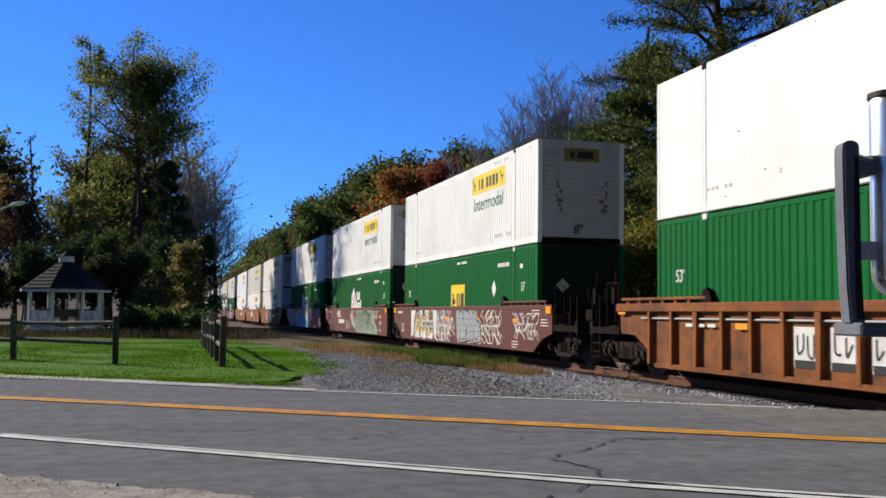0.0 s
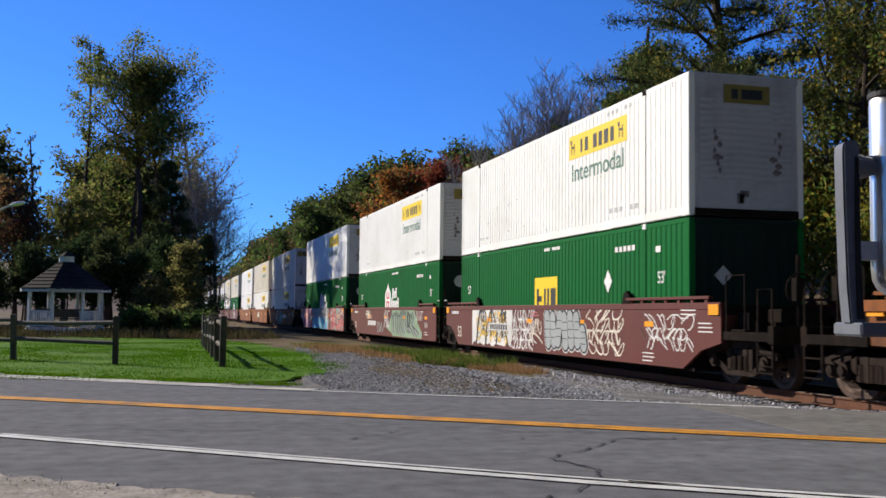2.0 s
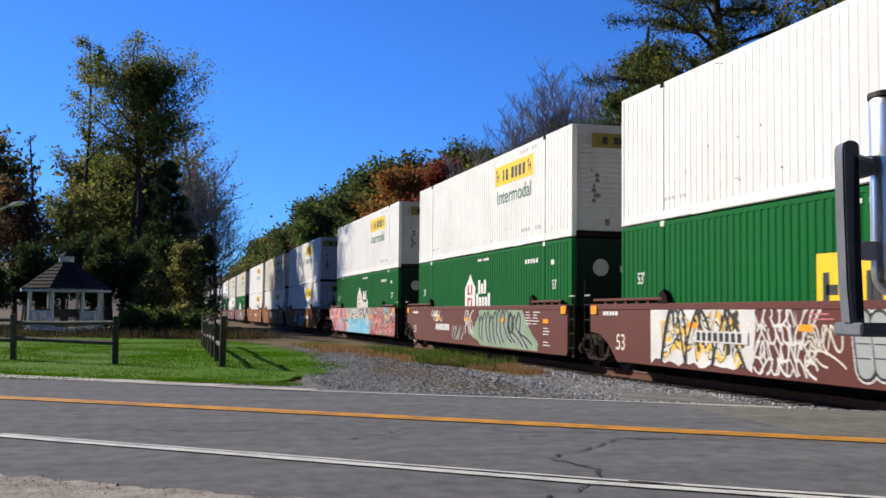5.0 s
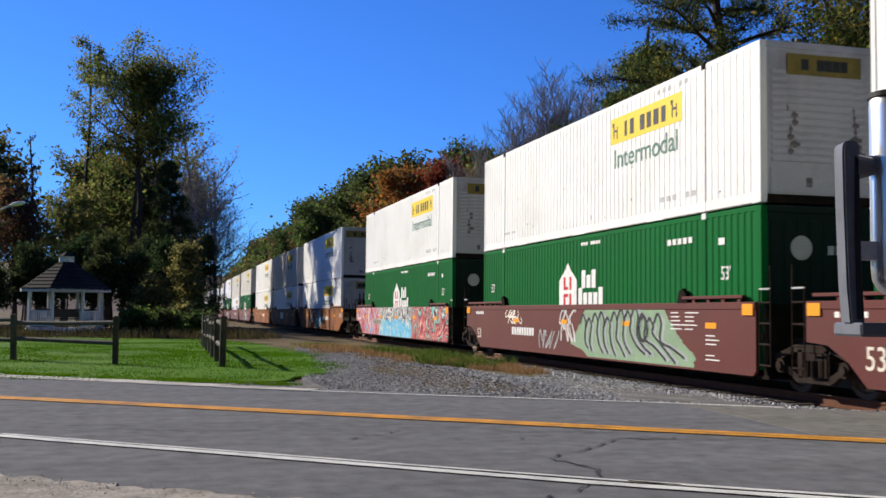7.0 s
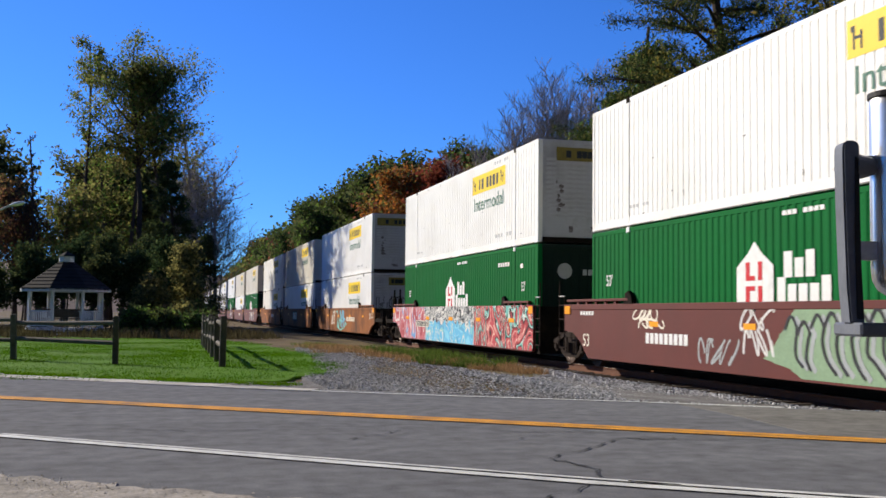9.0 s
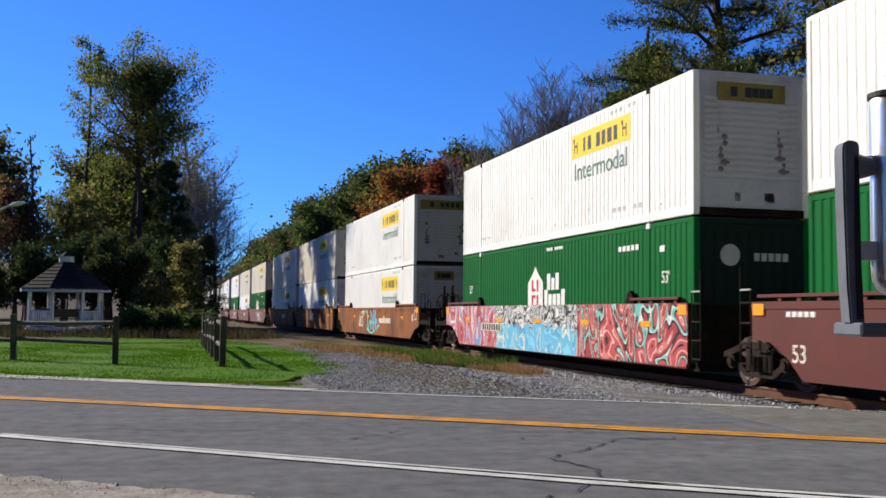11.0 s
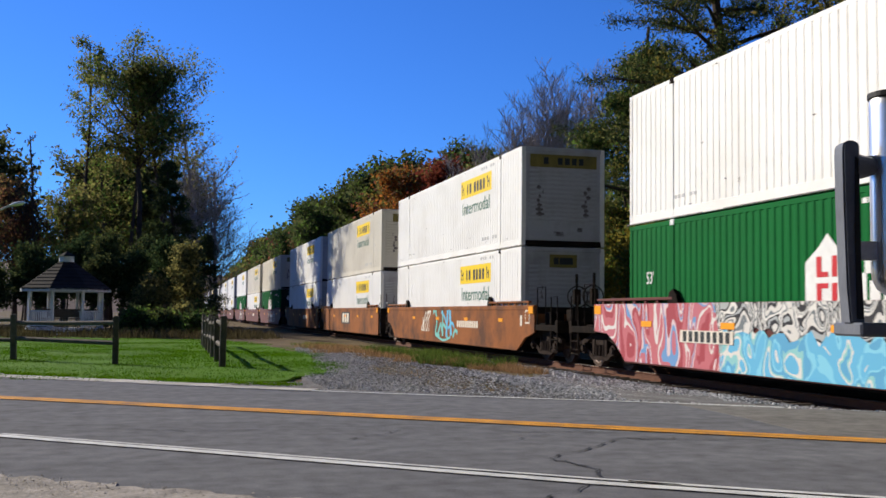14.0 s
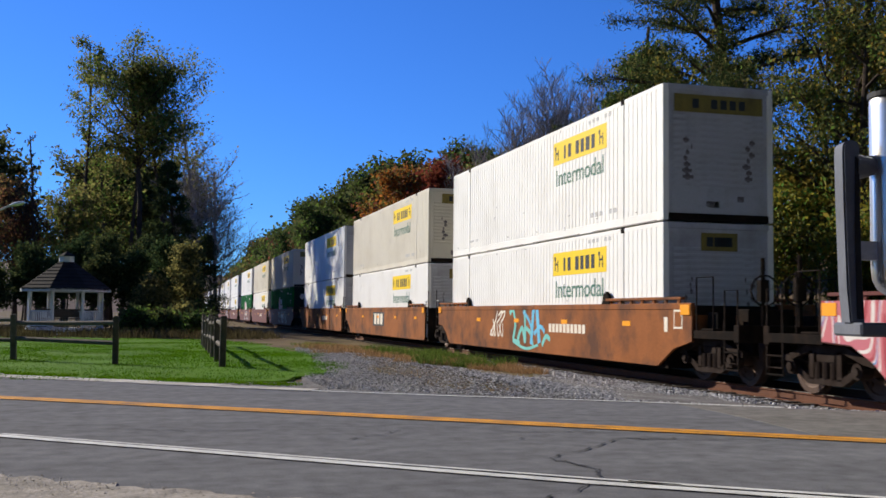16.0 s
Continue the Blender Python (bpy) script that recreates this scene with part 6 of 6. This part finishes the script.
# ---- gazebo ----
def build_gazebo():
    cx, cy = -4.5, 57.8
    g = thing("gazebo", "white octagonal wooden gazebo with a dark shingled roof", "gazebo", m=Matrix.Translation((cx, cy, 0)) @ Matrix.Rotation(radians(8), 4, 'Z'))
    R, eave, deck = 1.95, 2.30, .36
    oct_ = [(R * math.cos(radians(22.5 + 45 * k)), R * math.sin(radians(22.5 + 45 * k))) for k in range(8)]
    part("deck", prism(bmesh.new(), [(x * 1.05, y * 1.05) for x, y in oct_], deck - .12, deck, 'z'), M["white_paint"], g, "white deck edge")
    part("skirt", prism(bmesh.new(), [(x * .98, y * .98) for x, y in oct_], -.4, deck - .12, 'z'), M["weather_wood"], g, "dark skirting under the deck")
    for k in range(8):
        (x0, y0), (x1, y1) = oct_[k], oct_[(k + 1) % 8]
        part("post", cached(("gpost",), lambda: mesh_of(boxes((-.07, .07, -.07, .07, deck, eave), bevel=.012), "post", M["white_paint"])), None, g, at=Matrix.Translation((x0 * .96, y0 * .96, 0)) @ Matrix.Rotation(radians(22.5 + 45 * k), 4, 'Z'))
        mx, my, ln = (x0 + x1) / 2 * .96, (y0 + y1) / 2 * .96, math.hypot(x1 - x0, y1 - y0) * .96
        m = Matrix.Translation((mx, my, 0)) @ Matrix.Rotation(math.atan2(y1 - y0, x1 - x0), 4, 'Z')
        part("fascia", cached(("gfas",), lambda: mesh_of(boxes((-ln / 2, ln / 2, -.04, .04, eave - .12, eave)), "fascia", M["white_paint"])), None, g, at=m)
        if k != 5:
            part("handrail", cached(("ghr",), lambda: mesh_of(boxes((-ln / 2, ln / 2, -.04, .04, deck + .80, deck + .86), (-ln / 2, ln / 2, -.03, .03, deck + .08, deck + .13)), "rail", M["white_paint"])), None, g, at=m)
            for j in range(11):
                part("baluster", cached(("gbal",), lambda: mesh_of(boxes((-.02, .02, -.02, .02, deck + .1, deck + .82)), "baluster", M["white_paint"])), None, g, at=m @ Matrix.Translation((-ln / 2 + (j + .5) * ln / 11, 0, 0)))
        ro, ri, z0, z1 = 1.20, .15, eave - .04, eave + 1.42
        a0, a1, b0, b1 = (x0 * ro, y0 * ro), (x1 * ro, y1 * ro), (x0 * ri, y0 * ri), (x1 * ri, y1 * ri)
        rf = part("roof_panel", raw("roof_panel", [(*a0, z0), (*a1, z0), (*b1, z1), (*b0, z1), (*a0, z0 + .06), (*a1, z0 + .06), (*b1, z1 + .06), (*b0, z1 + .06)],
                  [(3, 2, 1, 0), (4, 5, 6, 7), (0, 1, 5, 4), (1, 2, 6, 5), (2, 3, 7, 6), (3, 0, 4, 7)], M["shingle"]), None, g)
        for c in range(8):
            t0, t1 = c / 8, (c + 1.12) / 8
            def lerp(p, q, t): return (p[0] + (q[0] - p[0]) * t, p[1] + (q[1] - p[1]) * t)
            p, q, r_, s_ = lerp(a0, b0, t0), lerp(a1, b1, t0), lerp(a1, b1, min(1, t1)), lerp(a0, b0, min(1, t1))
            za, zb = z0 + (z1 - z0) * t0, z0 + (z1 - z0) * min(1, t1)
            part("shingle_course", raw("course", [(*p, za + .06), (*q, za + .06), (*r_, zb + .065), (*s_, zb + .065), (*p, za + .10), (*q, za + .10)], [(4, 5, 2, 3), (0, 1, 5, 4)], M["shingle"]), None, rf)
        part("gutter", raw("gutter", [(*a0, z0 - .07), (*a1, z0 - .07), (*a1, z0 + .07), (*a0, z0 + .07), (a0[0] * .97, a0[1] * .97, z0 - .07), (a1[0] * .97, a1[1] * .97, z0 - .07)], [(0, 1, 2, 3), (5, 4, 0, 1)[::-1]], M["white_paint"]), None, g, "white eave board")
    cup = part("cupola", prism(bmesh.new(), [(x * .2, y * .2) for x, y in oct_], eave + 1.30, eave + 1.72, 'z'), M["white_paint"], g, "white cupola")
    bm = bmesh.new()
    ring = [bm.verts.new((x * .25, y * .25, eave + 1.72)) for x, y in oct_]
    tip = bm.verts.new((0, 0, eave + 2.0))
    for k in range(8):
        bm.faces.new((ring[k], ring[(k + 1) % 8], tip))
    bm.faces.new(ring[::-1])
    part("cupola_roof", bm, M["shingle"], cup, "small dark pointed roof")
    for k in range(3):
        part("step", boxes((-.6, .6, -2.1 - k * .28, -1.8 - k * .28, deck - .14 * (k + 1) - .05, deck - .14 * (k + 1))), M["white_paint"], g)
    part("step_side", boxes((-.66, -.6, -2.7, -1.8, -.1, .2), (.6, .66, -2.7, -1.8, -.1, .2)), M["weather_wood"], g)
    part("bench", boxes((-1.4, 1.4, 1.2, 1.6, deck + .4, deck + .46), (-1.4, 1.4, 1.62, 1.68, deck + .5, deck + .95)), M["weather_wood"], g, "dark bench inside")


build_gazebo()


# ---- street lamp ----
def build_lamp():
    lamp = thing("street_lamp", "grey cobra-head street lamp on a long curved arm", "street lamp", m=Matrix.Translation((-7.2, 39.7, 0)))
    part("pole", tube(bmesh.new(), [(0, 0, -.2), (0, 0, 4.2)], .09, 10, .06), M["slate"], lamp)
    part("arm", tube(bmesh.new(), [(0, 0, 3.5), (.6, 0, 4.05), (1.5, 0, 4.55), (2.2, 0, 4.92)], .035, 8), M["grey_mark"], lamp)
    bm = bmesh.new()
    bmesh.ops.create_uvsphere(bm, u_segments=12, v_segments=8, radius=1)
    bmesh.ops.scale(bm, vec=(.28, .13, .075), verts=bm.verts)
    bmesh.ops.transform(bm, matrix=Matrix.Translation((2.4, 0, 4.97)) @ Matrix.Rotation(radians(-14), 4, 'Y'), verts=bm.verts)
    part("lamp_head", bm, M["white_paint"], lamp, "pale lamp head")


build_lamp()


# ---- parked vehicle's bright canister and bracket, on an added stand ----
def build_canister():
    right = Vector((math.cos(YAW), -math.sin(YAW), 0))
    fwd = Vector((math.sin(YAW), math.cos(YAW), 0))
    c = Vector((3.122, 3.962, 0))
    m = Matrix(((right.x, fwd.x, 0, c.x), (right.y, fwd.y, 0, c.y), (0, 0, 1, 0), (0, 0, 0, 1)))
    th = thing("canister_stand", "polished metal canister and blue-grey bracket arm of a parked vehicle, on an added stand", "equipment", m=m)
    prof = [(0, 1.36), (.06, 1.365), (.095, 1.39), (.115, 1.43), (.12, 1.48), (.12, 2.20), (.118, 2.235), (.11, 2.245)]
    bm = bmesh.new()
    rings = [[bm.verts.new((r * math.cos(k * math.pi / 16), r * math.sin(k * math.pi / 16), z)) for k in range(32)] for r, z in prof[1:]]
    for A, B in zip(rings, rings[1:]):
        for k in range(32):
            bm.faces.new((A[k], A[(k + 1) % 32], B[(k + 1) % 32], B[k]))
    bm.faces.new(rings[0][::-1]); bm.faces.new(rings[-1])
    for f in bm.faces:
        f.smooth = len(f.verts) == 4
    part("canister", bm, M["chrome"], th, "polished metal cylinder with rounded base", at=Matrix.Translation((.034, 0, 0)))
    part("cap", tube(bmesh.new(), [(.034, 0, 2.24), (.034, 0, 2.262)], .126, 32), M["rubber"], th, "black rubber cap")
    part("stem", tube(bmesh.new(), [(0.04, 0, 1.20), (0.04, 0, 1.40)], .05, 12), M["rubber"], th)
    arm = [(-.185, 1.245), (-.105, 1.245), (-.118, 1.5), (-.122, 1.75), (-.122, 1.985)]
    arm += [(-.168 + .046 * math.cos(a), 2.012 + .030 * math.sin(a)) for a in np.linspace(0.1, math.pi - .1, 11)]
    arm += [(-.216, 1.98), (-.212, 1.75), (-.2, 1.4)]
    arm = [(x * .8 - .062, z) for x, z in arm]
    bm = prism(bmesh.new(), arm, -.06, .05, 'y')
    bmesh.ops.bevel(bm, geom=[e for e in bm.edges if abs(e.verts[0].co.y - e.verts[1].co.y) < 1e-6], offset=.008, segments=2, affect='EDGES')
    part("bracket_arm", bm, M["slate"], th, "blue-grey upright bracket arm with rounded top")
    # dark strip painted for the arm's right side, turned from the sun
    part("arm_lining", prism(bmesh.new(), [(-.182, 1.26), (-.152, 1.26), (-.163, 1.5), (-.166, 1.95), (-.182, 1.97), (-.187, 1.6)], -.066, -.058, 'y'), M["rubber"], th, "dark strip for the shaded right side of the arm")
    part("pivot_disc", tube(bmesh.new(), [(-.17, -.02, 1.93), (-.12, -.02, 1.93), (-.07, -.01, 1.935)], .06, 16, .035), M["slate"], th, "round pivot boss")
    part("cross_bar", tube(bmesh.new(), [(-.19, .0, 1.93), (.02, .0, 1.95)], .045, 10), M["slate"], th)
    part("clamp", boxes((-.17, -.08, -.04, .04, 1.52, 1.60)), M["grey_mark"], th)
    part("shelf", boxes((-.205, .9, -.16, .16, 1.185, 1.245), bevel=.01), M["slate"], th, "blue-grey shelf plate")
    # stand is added out of view to carry the shelf
    part("stand", tube(bmesh.new(), [(.55, 0, -.2), (.55, 0, 1.19)], .07, 12), M["slate"], th)


build_canister()


# ---- weeds and grass ----
def blades(name, label, spots, count, h0, h1, w, material, seed, lean=.35):
    rng = np.random.RandomState(seed)
    vs, fs = [], []
    for _ in range(count):
        x, y, r = spots[rng.randint(len(spots))]
        a, d = rng.rand() * 6.283, r * math.sqrt(rng.rand())
        x, y = x + d * math.cos(a), y + d * math.sin(a)
        z = ground_z(x, y) + .05
        h = h0 + (h1 - h0) * rng.rand() ** 1.5
        a = rng.rand() * 6.283
        dx, dy = math.cos(a), math.sin(a)
        lx, ly = rng.normal() * lean * h, rng.normal() * lean * h
        k = len(vs)
        vs += [(x - dx * w, y - dy * w, z), (x + dx * w, y + dy * w, z), (x + lx * .4 + dx * w * .7, y + ly * .4 + dy * w * .7, z + h * .6), (x + lx * .4 - dx * w * .7, y + ly * .4 - dy * w * .7, z + h * .6), (x + lx, y + ly, z + h)]
        fs += [(k, k + 1, k + 2, k + 3), (k + 3, k + 2, k + 4)]
    tagged(new(name, raw(name, vs, fs, M[material])), label, "grass", kind="stuff")


def build_grass():
    rng = random.Random(3)
    spots = []
    while len(spots) < 700:
        x, y = rng.uniform(-14, 5), rng.uniform(19, 50)
        if inside((x, y), LAWN):
            spots.append((x, y, .8))
    blades("lawn_grass", "short mown grass blades", spots, 90000, .02, .055, .008, "grass_blade", 1)
    verge = [(rng.uniform(5.2, 8.9), rng.uniform(25, 40), .5) for _ in range(60)] + [(rng.uniform(7.6, 9.2), rng.uniform(23, 31), .3) for _ in range(30)]
    blades("dry_weeds", "dry yellow grass tufts beside the track", verge, 14000, .05, .22, .009, "weed_dry", 2)
    blades("green_weeds", "green weeds beside the track", [(rng.uniform(6.8, 9.2), rng.uniform(25, 34), .45) for _ in range(24)], 6000, .08, .38, .012, "weed_green", 3)
    blades("green_weeds", "green weeds beside the track", [(rng.uniform(5.4, 7.2), rng.uniform(36, 42), .5) for _ in range(20)], 2200, .04, .14, .012, "weed_green", 4)
    blades("dead_weeds", "brown weeds at the edge of the wood, shade in their colour", [(rng.uniform(-12, 5), rng.uniform(50, 62), 1.2) for _ in range(120)], 12000, .1, .55, .02, "weed_dark", 5)
    blades("dry_weeds", "dry verge grass by the kerb", [(*road_at(rng.uniform(-26, -8.8), 16.25)[:2], .3) for _ in range(120)], 9000, .02, .07, .008, "grass_blade", 6)


build_grass()


# ---- what moves ----
def motions():
    for ob, s, h in TRAIN:
        walk(ob, [(t, rail_pose(s - travel(t)) @ Matrix.Translation((0, 0, h))) for t in (0, 2, 4, 6, 8, 10, 12, 14, 16)])
    steps = [k * 16 / 124 for k in range(125)]
    for w, y in SPINNING:
        walk(w, [(t, Matrix.Translation((0, y, .455)) @ Matrix.Rotation(travel(t) / .455, 4, 'X')) for t in steps])


motions()
